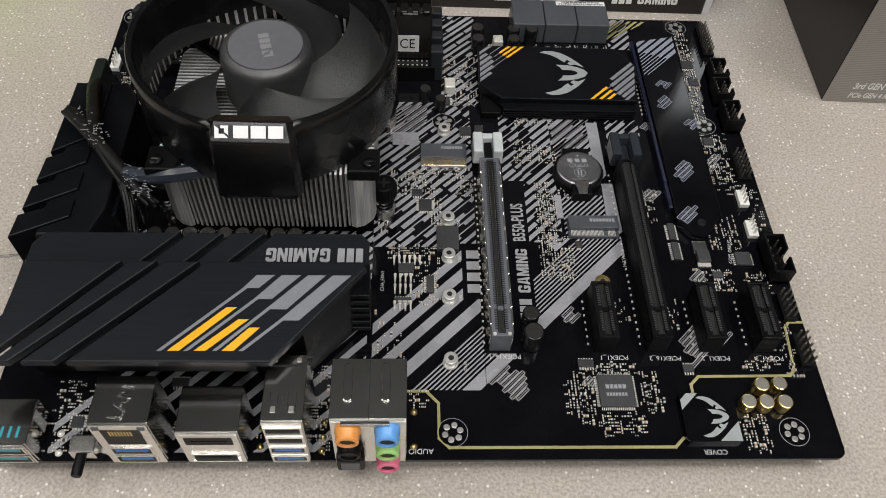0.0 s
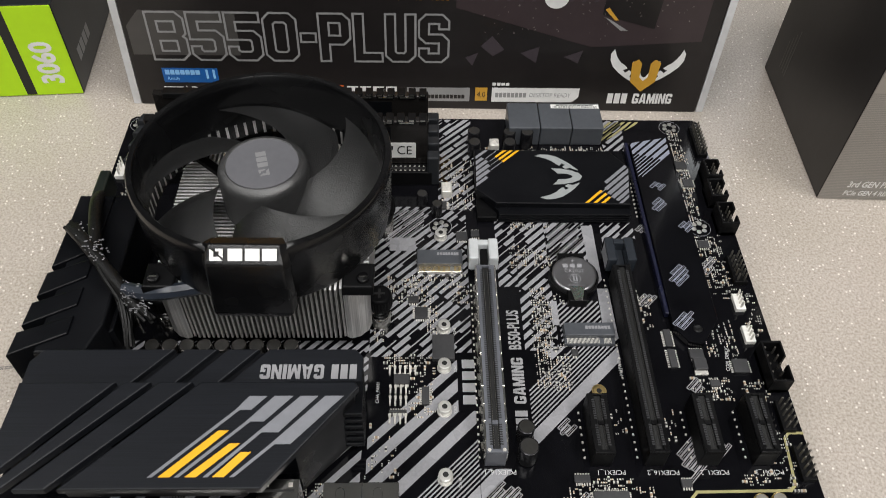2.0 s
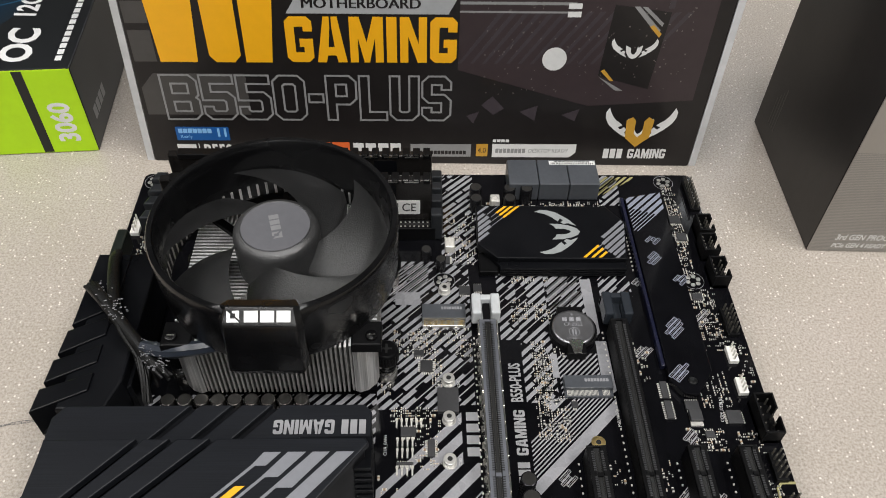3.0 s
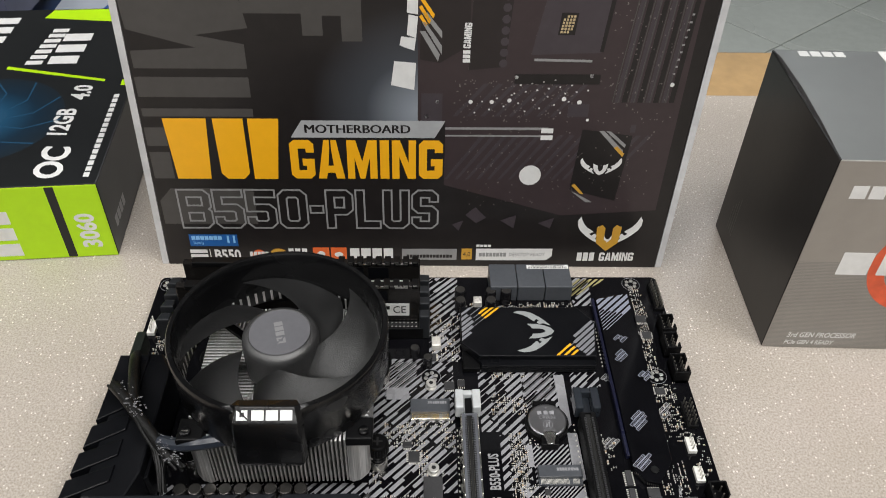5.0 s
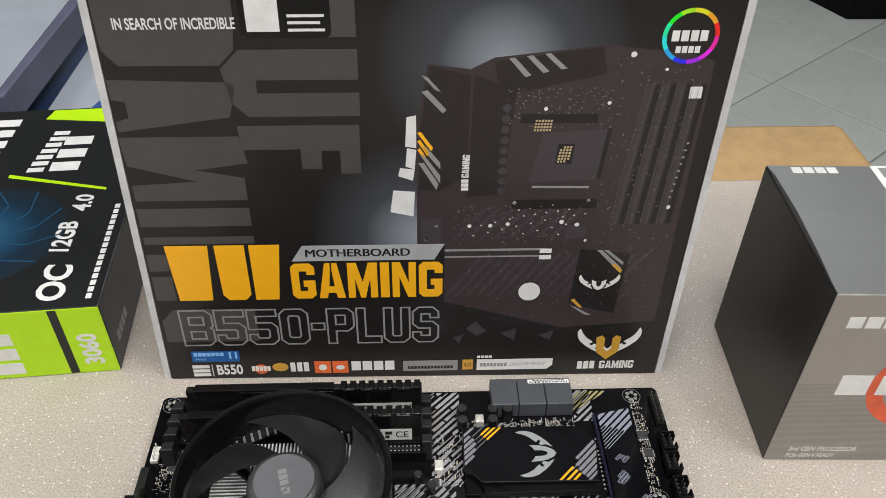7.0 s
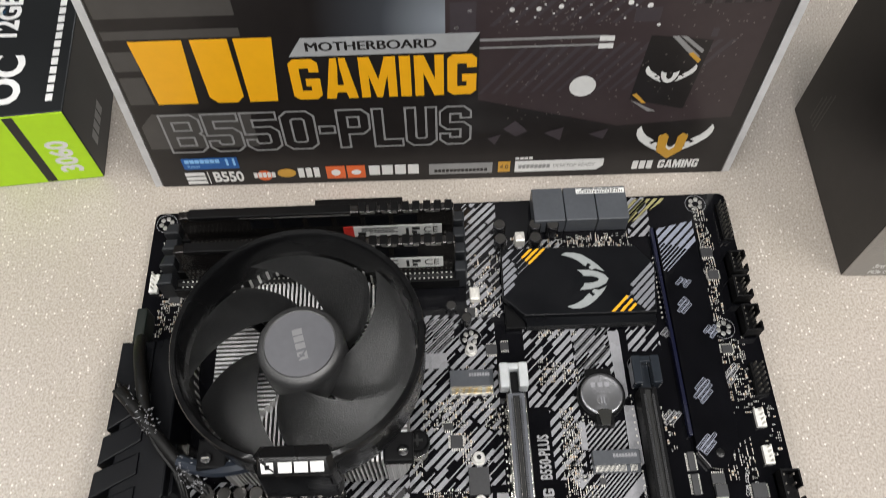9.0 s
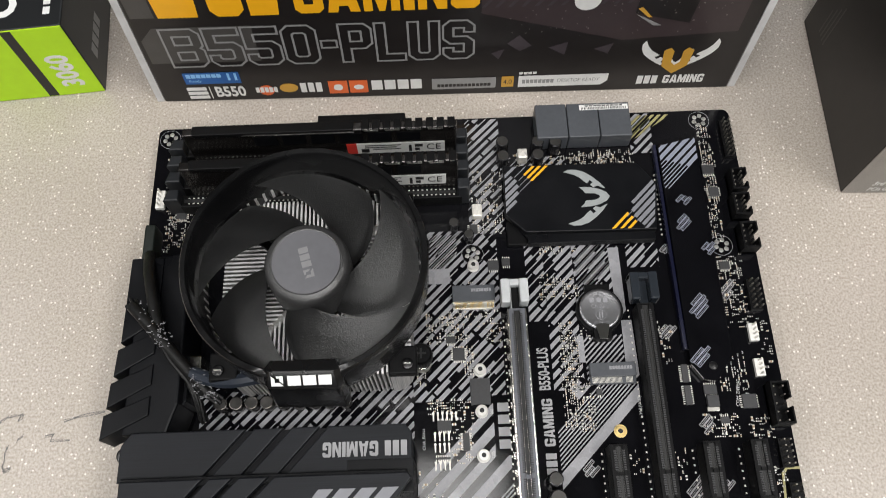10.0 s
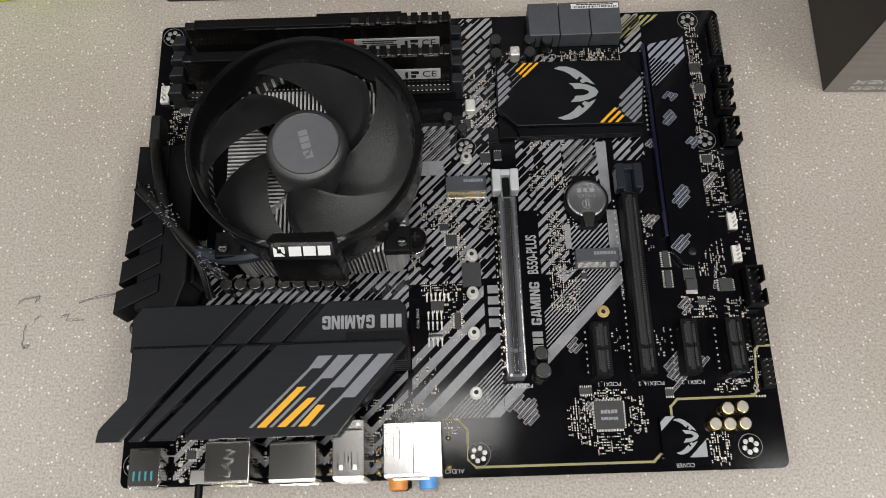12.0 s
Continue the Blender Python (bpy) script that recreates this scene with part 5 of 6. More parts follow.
# ---- memory modules ----
SPREADER = mat("gloss_black_spreader", (0.022, 0.020, 0.019), 0.15, metal=0.6, vary=0.3, scale=200, bump=0.05, bump_scale=300)
for yc, tag in ((219.6, "back"), (201.0, "front")):
    mod = thing("memory_module", pose(0, 0, 0.010), "black finned memory module upright in its socket", "memory module", "memory modules")
    body = part("heat_spreader", box(mesh(), 25, 158, yc - 2.2, yc + 2.2, 9, 36, 0.6), SPREADER, mod, "black pressed metal spreader")
    tops = mesh()
    for k in range(9):
        box(tops, 112 + 5.2 * k, 115.5 + 5.2 * k, yc - 2.7, yc + 2.7, 34.5, 37.6, 0.3)
    box(tops, 30, 108, yc - 2.6, yc + 2.6, 34, 37.0, 0.4)
    part("spreader_crown", tops, BLACK, body, "glossy black toothed crown")
    # light at the crown's edges and gaps, put in as bright metal strips
    rim = mesh()
    box(rim, 54, 108, yc - 2.75, yc - 2.6, 34.4, 35.0)
    for k in range(4):
        box(rim, 113 + 10.4 * k, 120 + 10.4 * k, yc - 2.9, yc - 2.7, 35.4, 36.0)
    for k in range(9):
        box(rim, 112.4 + 5.2 * k, 114.8 + 5.2 * k, yc - 2.82, yc - 2.65, 36.6, 37.3)
    part("bright_edge", rim, STEEL_P, body)
    part("paper_label", box(mesh(), 108, 152, yc - 2.4, yc - 2.2, 13.5, 23), LABEL, body, "white paper label with dark bars")
    part("label_stripe", box(mesh(), 103, 108, yc - 2.4, yc - 2.2, 13.5, 23), RED, body, "red label end")
    t = mesh()
    for k, (x0, x1, z0, z1) in enumerate(((112, 130, 28.0, 28.8), (112, 128, 26.2, 27.0), (116, 130, 24.4, 25.2), (110, 114, 22, 25.4), (134, 135.4, 22, 28), (137, 139.4, 22.4, 25), (137, 141, 26, 28.6))):
        box(t, x0, x1, yc - 2.48, yc - 2.4, z0 - 7.5, z1 - 7.5)
    part("label_mark", t, GROOVE, body)
    words("printed_word", "CE", 5.6, GROOVE, body, mm(146.4, yc - 2.5, 18.1, 90, 0, 0), squeeze=0.8)
    fac = mesh()
    for k in range(6):
        prism(fac, [(60 + 14 * k, yc - 2.45), (70 + 14 * k, yc - 2.45), (66 + 14 * k, yc - 2.1), (58 + 14 * k, yc - 2.1)], 25, 33)
    pieces("pressed_facet", fac, ANOD_M, body)

# ---- coin cell ----
cell = thing("coin_cell", pose(0, 0, 0.010), "round steel coin cell in its holder", "battery")
bm = mesh()
lathe(bm, 223.2, 132.6, [(9.6, 2.0), (10.0, 2.4), (10.0, 4.9), (9.6, 5.3), (8.8, 5.4), (8.4, 5.3)], 48)
can = part("cell_can", bm, mat("cell_steel", (0.24, 0.24, 0.25), 0.25, metal=0.9, vary=0.12, scale=150), cell, "", True)
words("engraved_word", "CR2032", 1.9, SILK, can, mm(223.2, 133.9, 5.42), squeeze=1.0)
words("engraved_word", "+", 2.4, SILK, can, mm(223.2, 139.6, 5.42))
part("engraved_bars", bars(mesh(), 218.4, 228.0, 135.8, 138.0, 3, 5.36, 0.3), SILK, can)
words("engraved_word", "LITHIUM +3V", 0.95, SILK, can, mm(223.2, 125.9, 5.42))
em = mesh()
lathe(em, 223.2, 129.6, [(2.6, 5.34), (2.6, 5.4), (2.3, 5.4), (2.3, 5.34)], 24, False, False)
box(em, 222.2, 222.9, 128, 131.2, 5.34, 5.4)
box(em, 223.5, 224.2, 128, 131.2, 5.34, 5.4)
part("engraved_ring", em, SILK, can)


# ---- cartons behind and beside the board ----
def carton_mat(name, colour, rough=0.3, coat=0.4, vary=0.1):
    return mat(name, colour, rough + 0.06, vary=vary, scale=120, coat=coat * 0.35, bump=0.03, rough_vary=0.05, spec=0.32)


INK = carton_mat("black_carton_print", (0.0145, 0.0125, 0.0125), 0.28, 0.3, 0.2)
INK_BROWN = carton_mat("brown_black_print", (0.040, 0.0285, 0.0305), 0.32)
INK_GREY = carton_mat("charcoal_letter_print", (0.062, 0.058, 0.055), 0.32)
INK_MID = carton_mat("mid_grey_print", (0.26, 0.26, 0.26), 0.32)
INK_LIGHT = carton_mat("light_grey_print", (0.70, 0.70, 0.69), 0.32)
INK_YEL = carton_mat("amber_print", (0.86, 0.42, 0.012), 0.32, 0.4, 0.04)
INK_BLUE = carton_mat("blue_print", (0.012, 0.10, 0.34), 0.32)
INK_ORANGE = carton_mat("orange_print", (0.70, 0.13, 0.03), 0.32)
INK_GOLD = carton_mat("gold_print", (0.55, 0.30, 0.04), 0.32)
INK_PURPLE = carton_mat("slate_violet_print", (0.050, 0.041, 0.047), 0.32)
FILM = mat("clear_wrap_film", (0.55, 0.55, 0.56), 0.22, vary=0.2, scale=60, bump=0.3, bump_scale=90, coat=0.5)

BW, BH, BD = 316.0, 272.0, 62.0
mb_box = thing("motherboard_box", pose(-0.0038, 0.270, -0.003, 0, 0, -0.65) @ pose(0, 0, 0, 85.3, 0, 0), "black shrink-wrapped cardboard carton with yellow and grey print, standing upright", "carton")
# in the carton's own frame: x across its front, y up, z out of the front
body = part("carton", box(mesh(), 0, BW, 0, BH, -BD, 0, 0.8), INK, mb_box, "black printed cardboard")


def print_on(parent, name, polys, material, z, label="", h=0.05):
    bm = mesh()
    for p in polys:
        prism(bm, p, z, z + h)
    return (part if len(polys) > 60 else pieces)(name, bm, material, parent, label)


def rect(x0, x1, y0, y1, lean=0.0):
    return [(x0, y0), (x1, y0), (x1 + lean, y1), (x0 + lean, y1)]


def disc(x, y, r, n=28, r2=None):
    return [(x + r * math.cos(2 * math.pi * k / n), y + (r2 or r) * math.sin(2 * math.pi * k / n)) for k in range(n)]


film = mesh()
box(film, -4.5, -0.3, 0, BH + 2, -10, -0.4, 0.3)
box(film, BW + 0.3, BW + 4.5, 0, BH + 2, -10, -0.4, 0.3)
pieces("wrap_edge", film, FILM, body, "puckered clear film edge")
# huge charcoal blocks of the background pattern
BLOCKS = [[(12, 214), (62, 214), (70, 222), (72, 238), (72, 262), (12, 262), (5, 254), (5, 222)], [(4, 207), (4, 196), (11, 195), (11, 186), (4, 184), (4, 178), (63, 186), (68, 201), (66, 205)],
          [(3, 175), (66, 175), (69, 159), (40, 155), (66, 150), (66, 136), (4, 136), (4, 146), (40, 148), (4, 158)], [(3, 131), (66, 131), (66, 119), (3, 119)], [(3, 112), (66, 112), (66, 107), (3, 107)],
          [(72, 222), (131, 222), (131, 206), (79, 206), (79, 199), (131, 199), (131, 186), (73, 186), (65, 194), (62, 212)], [(66, 181), (130, 181), (130, 152), (119, 152), (119, 166), (109, 166), (109, 155), (98, 155), (98, 167), (67, 167)], [(76, 228), (131, 228), (131, 262), (76, 262)],
          [(2, 66), (14, 66), (14, 84), (2, 84)], [(2, 88), (14, 88), (14, 100), (2, 100)], [(2, 33), (60, 33), (60, 59), (10, 59), (2, 50)]]
print_on(body, "pattern_block", BLOCKS, INK_GREY, 0.07, "charcoal block of the printed pattern")
# pale glow behind the pictured board


def glow_print(name, cx, cy, r, stops=((0.0, (0.0145, 0.0125, 0.0125)), (0.5, (0.05, 0.055, 0.065)), (1.0, (0.26, 0.29, 0.33)))):
    """Dark ink that pales towards one spot, as printed."""
    m, nt, p = tree(name)
    tc, mp, g = nt.nodes.new("ShaderNodeTexCoord"), nt.nodes.new("ShaderNodeMapping"), nt.nodes.new("ShaderNodeTexGradient")
    g.gradient_type = "SPHERICAL"
    mp.inputs["Location"].default_value = (-cx / r, -cy / r, 0)
    mp.inputs["Scale"].default_value = (1000 / r, 1000 / r, 0)
    nt.links.new(tc.outputs["Object"], mp.inputs["Vector"])
    nt.links.new(mp.outputs[0], g.inputs["Vector"])
    rr = ramp(nt, g.outputs["Fac"], list(stops))
    nt.links.new(rr.outputs["Color"], p.inputs["Base Color"])
    p.inputs["Roughness"].default_value, p.inputs["Coat Weight"].default_value = 0.34, 0.105
    p.inputs["Coat Roughness"].default_value, p.inputs["Specular IOR Level"].default_value = 0.08, 0.32
    return m


print_on(body, "printed_glow", [rect(98, 176, 104, 206)], glow_print("low_glow_print", 162, 112, 62), 0.0, "dim blue-grey printed haze")
print_on(body, "printed_glow", [rect(133, 314, 178, 268)], glow_print("high_glow_print", 205, 216, 66), 0.008, "dim blue-grey printed haze")
# pictured board in perspective
print_on(body, "pictured_board", [[(160, 104), (160, 180), (166, 214), (188, 211), (200, 217), (256, 223), (300, 218), (312, 214), (309, 44), (250, 40), (176, 62), (176, 104)]], INK_BROWN, 0.06, "brown-black picture of a circuit board")
INK_SINK = carton_mat("dark_brown_print", (0.021, 0.0165, 0.0165), 0.32)
print_on(body, "pictured_heatsink", [[(161, 142), (172, 140), (188, 150), (188, 208), (167, 213), (162, 178)], [(188, 136), (208, 138), (212, 200), (190, 208)], [(200, 215), (254, 222), (258, 208), (212, 198), (202, 204)]], INK_SINK, 0.12)
print_on(body, "pictured_bar", [[(162, 168), (165, 168), (173, 158), (173, 154)], [(162, 163), (164, 163), (173, 150), (173, 145)], [(161, 158), (164, 158), (172, 145), (171, 141)]], INK_MID, 0.18)
print_on(body, "pictured_bar", [[(160.5, 176), (162.5, 176.5), (169, 167), (168, 165)], [(160.5, 171), (162, 172), (167, 164), (166, 162)], [(160.5, 166), (162, 167), (165, 162), (164, 160.5)]], INK_YEL, 0.18)
print_on(body, "pictured_port", [[(154, 168), (160, 167), (160, 186), (155, 185)], [(154, 156), (159, 154), (160, 166), (155, 167)], [(150, 150), (158, 147), (159, 154), (151, 155)], [(145, 127), (158, 124), (159, 140), (147, 141)]], INK_LIGHT, 0.12, "pale pictured ports")
print_on(body, "pictured_socket", [[(222, 145), (260.5, 146.5), (262.3, 177), (227.7, 175)]], INK_PURPLE, 0.12)
print_on(body, "pictured_socket", [[(259.4, 147), (261.6, 147), (264.6, 177.5), (262.2, 177.5)]], INK, 0.16)
print_on(body, "pictured_socket", [[(235.4, 156.4), (244.6, 156.4), (245.6, 168.6), (236.4, 168.6)]], INK, 0.18)
INK_PALE_GOLD = carton_mat("pale_gold_print", (0.46, 0.36, 0.20))
grid = [rect(236.6 + 1.7 * i + 0.25 * j, 237.8 + 1.7 * i + 0.25 * j, 157.4 + 1.7 * j, 158.6 + 1.7 * j) for i in range(4) for j in range(6) if (i, j) not in ((3, 0), (0, 5))]
print_on(body, "pictured_contacts", grid, INK_PALE_GOLD, 0.24)
grid = [rect(222.5 + 1.6 * i + 0.2 * j, 223.6 + 1.6 * i + 0.2 * j, 176.2 + 1.8 * j, 177.4 + 1.8 * j) for i in range(6) for j in range(4)]
print_on(body, "pictured_contacts", grid, INK_PALE_GOLD, 0.24)
thin = [[(270.5 + 9 * k + d, 117), (271.0 + 9 * k + d, 117), (279.6 + 8 * k + d, 204), (279.1 + 8 * k + d, 204)] for k in range(4) for d in (0, 3.4)]
print_on(body, "pictured_memory", thin, INK_GREY, 0.2)
small = [rect(x, x + 1.0, y, y + 0.7) for k in range(14) for x, y in ((192 + 4.1 * k, 110 + (k * 7) % 12), (214 + 3.2 * k, 122 + (k * 5) % 9))]
print_on(body, "pictured_part", small, INK_LIGHT, 0.2)
rows = [rect(302 + 0.5 * k, 303.4 + 0.5 * k, 134 + 4.2 * k, 135 + 4.2 * k) for k in range(9)]
print_on(body, "pictured_part", rows, INK_MID, 0.2)
print_on(body, "pictured_latch", [rect(215, 256, 181, 186), rect(214, 262, 128, 134)], INK, 0.2)
print_on(body, "pictured_memory", [[(272 + 9 * k, 117), (275 + 9 * k, 117), (283 + 8 * k, 202), (280 + 8 * k, 202)] for k in range(4)], INK_PURPLE, 0.14)
print_on(body, "pictured_memory", [[(276 + 9 * k, 117), (279 + 9 * k, 117), (286.5 + 8 * k, 202), (284 + 8 * k, 202)] for k in range(4)], INK, 0.14)
caps = [disc(207 + 0.05 * k * k * 0.2 + r_, 140 + 6.2 * k, 2.3, 12) for k in range(9) for r_ in (0.0,)]
print_on(body, "pictured_capacitor", caps, INK_PURPLE, 0.16)
print_on(body, "pictured_bar", [[(207, 216.5), (210, 216.9), (219, 207.5), (216, 206.5)], [(216, 217.6), (219, 218), (228, 209.5), (225, 208.5)], [(225, 218.7), (228, 219), (237, 211), (234, 210.5)], [(163, 208), (166, 207), (173, 199), (170, 200)], [(163, 199), (166, 200), (176, 189), (174, 187)]], INK_MID, 0.2)
side = mesh()
for k in range(3):
    prism(side, rect(184.6, 188.6, 140.5 + 2.5 * k, 142.5 + 2.5 * k), 0.2, 0.25)
heavy_word("pictured_letter", "GAMING", body, mm(188.6, 148.6, 0.2, 0, 0, 88), 14.0, 4.0, INK_LIGHT)
pieces("pictured_logo_block", side, INK_LIGHT, body)
print_on(body, "pictured_chip", [rect(284, 287, 98, 103), rect(162, 174, 104, 122), rect(246, 258, 108, 116)], INK_PURPLE, 0.2)
print_on(body, "pictured_chip", [rect(302, 308.5, 194, 200.5)], INK_LIGHT, 0.2)
print_on(body, "pictured_edge_line", [[(224, 141.6), (256, 141), (256, 142.4), (224, 143)]], INK_MID, 0.22)
dots = [disc(x, y, r * 0.72, 10) for x, y, r in ((228, 189, 1.5), (261, 192, 1.5), (215, 132, 1.6), (257, 133, 1.6), (190, 117, 1.7), (202, 117, 1.7), (212, 118, 1.7), (243, 119, 1.9), (252, 117, 1.9), (171, 117, 1.6), (165, 108, 1.6), (270, 218, 2.2), (303, 128, 1.8), (288, 210, 1.2), (258, 106, 1.2))]
print_on(body, "pictured_screw", dots, INK_LIGHT, 0.2)
r3 = random.Random(21)
spec = []
for _ in range(620):
    x, y = r3.choice(((r3.uniform(180, 250), r3.uniform(104, 130)), (r3.uniform(190, 300), r3.uniform(44, 100)), (r3.uniform(262, 306), r3.uniform(104, 216)), (r3.uniform(205, 262), r3.uniform(178, 200))))
    spec.append(rect(x, x + r3.uniform(0.3, 1.1), y, y + r3.uniform(0.3, 0.9)))
tagged(print_on(body, "pictured_speck", spec, carton_mat("dim_speck_print", (0.13, 0.115, 0.11)), 0.15), kind="stuff")
lines = []
for k in range(16):
    x = 176 + 6.5 * k
    lines.append([(x, 66), (x + 1.8, 66), (x + 24, 96), (x + 21, 96)])
for k in range(8):
    x = 180 + 8 * k
    lines.append([(x, 108), (x + 2.4, 108), (x + 20, 128), (x + 17, 128)])
print_on(body, "pictured_stripe", lines, INK_PURPLE, 0.1)
print_on(body, "pictured_slot", [rect(176, 236, 99.5, 101), rect(176, 236, 95, 96)], INK_MID, 0.2)
print_on(body, "pictured_slot", [rect(232, 239, 97.5, 100.5), rect(232, 239, 93, 96)], INK_LIGHT, 0.24)
print_on(body, "pictured_cell", [disc(228, 69, 6.6, 32, 6.8)], INK_LIGHT, 0.2, "pale pictured coin cell")
print_on(body, "pictured_drive_plate", [[(253, 59), (282, 51), (286, 96), (256, 100)]], INK, 0.14)
print_on(body, "pictured_bar", [[(266, 99), (269, 99), (282, 86), (281, 83)], [(270, 99), (273, 98.6), (283, 90), (282.5, 88)], [(254, 58), (258, 56), (268, 50), (264, 50)]], INK_MID, 0.2)
print_on(body, "pictured_bar", [[(276, 88), (278, 89), (283, 84), (282, 82)], [(254, 62), (256, 63), (262, 56), (260, 56)]], INK_GOLD, 0.22)
crest = wing_mark(mesh(), lambda p: (270 + 12.5 * p[0], 75 + 9 * p[1]), 0.2, 0.05)
pieces("pictured_crest", crest, INK_LIGHT, body, "pale winged crest")
print_on(body, "pictured_mark", [[(190, 40), (197, 34), (203, 38), (196, 46)], [(212, 36), (221, 30), (222, 40)], [(236, 34), (244, 30), (246, 38)], [(182, 33), (186, 28), (189, 36)]], INK_PURPLE, 0.1)
# brand lines as plain blocks
print_on(body, "yellow_block", [[(13.5, 106), (16, 66), (36, 66), (38.5, 106)], [(42, 106), (42.6, 70), (46, 66), (56, 66), (59.5, 70), (59.5, 106)], [(62, 106), (62, 66), (76, 66), (80, 106)]], INK_YEL, 0.3, "large amber block logo")
heavy_word("printed_letter", "GAMING", body, mm(84.5, 66.4, 0.3), 90.5, 26.0, INK_YEL, "heavy amber letter")
print_on(body, "grey_tab", [[(86, 94), (170, 94), (176, 105), (93, 105)]], carton_mat("tab_grey_print", (0.36, 0.37, 0.38)), 0.3, "slanted grey tab")
for dx, dz in ((-0.24, 0.0), (0.0, 0.01), (0.24, 0.02)):
    words("printed_word", "MOTHERBOARD", 5.4, INK, body, mm(125 + dx, 99.4, 0.42 + dz), squeeze=1.10)


def outline_loop(bm, pts, wide, z):
    """A closed band of even width along a loop."""
    n, rims = len(pts), ([], [])
    for i in range(n):
        p, a, b = Vector(pts[i]), Vector(pts[i - 1]), Vector(pts[(i + 1) % n])
        d0, d1 = (p - a).normalized(), (b - p).normalized()
        m = Vector((-d0.y - d1.y, d0.x + d1.x))
        m = m.normalized() / max(0.35, m.normalized().dot(Vector((-d0.y, d0.x))))
        for s, rim in zip((-0.5, 0.5), rims):
            q = p + m * wide * s
            rim.append(bm.verts.new((q.x, q.y, z)))
    for i in range(n):
        j = (i + 1) % n
        bm.faces.new((rims[0][i], rims[0][j], rims[1][j], rims[1][i]))


def block_letter(ch, w, h, s=5.3, c=3.6):
    """Loops of an eight-cornered capital w wide and h high."""
    m = h / 2
    octo = lambda e, k: [(e, e + k), (e + k, e), (w - e - k, e), (w - e, e + k), (w - e, h - e - k), (w - e - k, h - e), (e + k, h - e), (e, h - e - k)]
    if ch == "B":
        return [[(0, 0), (w - c, 0), (w, c), (w, m - 1.6), (w - 1.6, m), (w, m + 1.6), (w, h - c), (w - c, h), (0, h)], rect(s, w - s, s, m - s / 2), rect(s, w - s, m + s / 2, h - s)]
    if ch == "5":
        k = h * 0.63
        return [[(0, c), (c, 0), (w - c, 0), (w, c), (w, k - c), (w - c, k), (s, k), (s, h - s), (w, h - s), (w, h), (0, h), (0, k - s), (w - s - 1, k - s), (w - s, k - s - 1), (w - s, s + 1), (w - s - 1, s), (s + 1, s), (s, s + 1), (s, s + 3), (0, s + 3)]]
    if ch == "0":
        return [octo(0, c), octo(s, 1.2)]
    if ch == "-":
        return [rect(0, w, m - 2.6, m + 2.6)]
    if ch == "P":
        k = h * 0.36
        return [[(0, 0), (s, 0), (s, k), (w - c, k), (w, k + c), (w, h - c), (w - c, h), (0, h)], rect(s, w - s, k + s, h - s)]
    if ch == "L":
        return [[(0, 0), (w, 0), (w, s), (s, s), (s, h), (0, h)]]
    if ch == "U":
        return [[(0, c), (c, 0), (w - c, 0), (w, c), (w, h), (w - s, h), (w - s, s + 1), (w - s - 1, s), (s + 1, s), (s, s + 1), (s, h), (0, h)]]
    return [[(0, c), (c, 0), (w - c, 0), (w, c), (w, m + s / 2 - c), (w - c, m + s / 2), (s, m + s / 2), (s, h - s), (w - s, h - s), (w - s, h - s - 3), (w, h - s - 3), (w, h - c), (w - c, h), (c, h), (0, h - c), (0, m - s / 2 + c), (c, m - s / 2), (w - s, m - s / 2), (w - s, s), (s, s), (s, s + 3), (0, s + 3)]]


pen = 13.0
for ch, w in zip("B550-PLUS", (19.5, 18, 18, 17.5, 8, 16.5, 15, 16, 16)):
    bm = mesh()
    for loop in block_letter(ch, w, 28.0):
        outline_loop(bm, [(pen + x, 30.2 + y) for x, y in loop], 1.15, 0.40)
    part("printed_letter", bm, INK_MID, body, "grey outlined block letter")
    pen += w + 1.9
words("printed_word", "IN SEARCH OF INCREDIBLE", 5.6, INK_LIGHT, body, mm(43, 235.0, 0.3), squeeze=0.62, bold=0.03)
print_on(body, "black_sticker", [rounded(75, 119, 228, 258, 3)], carton_mat("black_sticker_film", (0.006, 0.006, 0.006), 0.2), 0.1, "black rounded sticker")
print_on(body, "sticker_bar", [rect(98, 116, 238, 239.4), rect(98, 114, 234.6, 236), rect(98, 116, 231, 232.4)], INK_LIGHT, 0.2)
print_on(body, "sticker_panel", [rect(78, 94, 231, 252)], INK_LIGHT, 0.2)
badge_ring = part("round_badge", cyl(mesh(), 297, 227, 0, 0.1, 14.2, 48), INK, body, "round badge with rainbow rim")
for k in range(12):
    hue = k / 12
    col = Vector((abs(hue * 6 - 3) - 1, 2 - abs(hue * 6 - 2), 2 - abs(hue * 6 - 4)))
    col = tuple(min(0.75, max(0.02, c * 0.7)) for c in col)
    a0, a1 = 2 * math.pi * k / 12, 2 * math.pi * (k + 1) / 12
    pts = [(297 + 14.2 * math.cos(a0 + (a1 - a0) * i / 4), 227 + 14.2 * math.sin(a0 + (a1 - a0) * i / 4)) for i in range(5)] + [(297 + 12.0 * math.cos(a1 - (a1 - a0) * i / 4), 227 + 12.0 * math.sin(a1 - (a1 - a0) * i / 4)) for i in range(5)]
    print_on(badge_ring, "rim_segment", [pts], carton_mat("rim_colour", col), 0.14)
pieces("badge_bar", bars(bars(mesh(), 287.5, 306.5, 224.5, 230, 4, 0.12, 0.2), 290.5, 303.5, 218.5, 222, 4, 0.12, 0.2), INK_LIGHT, badge_ring)
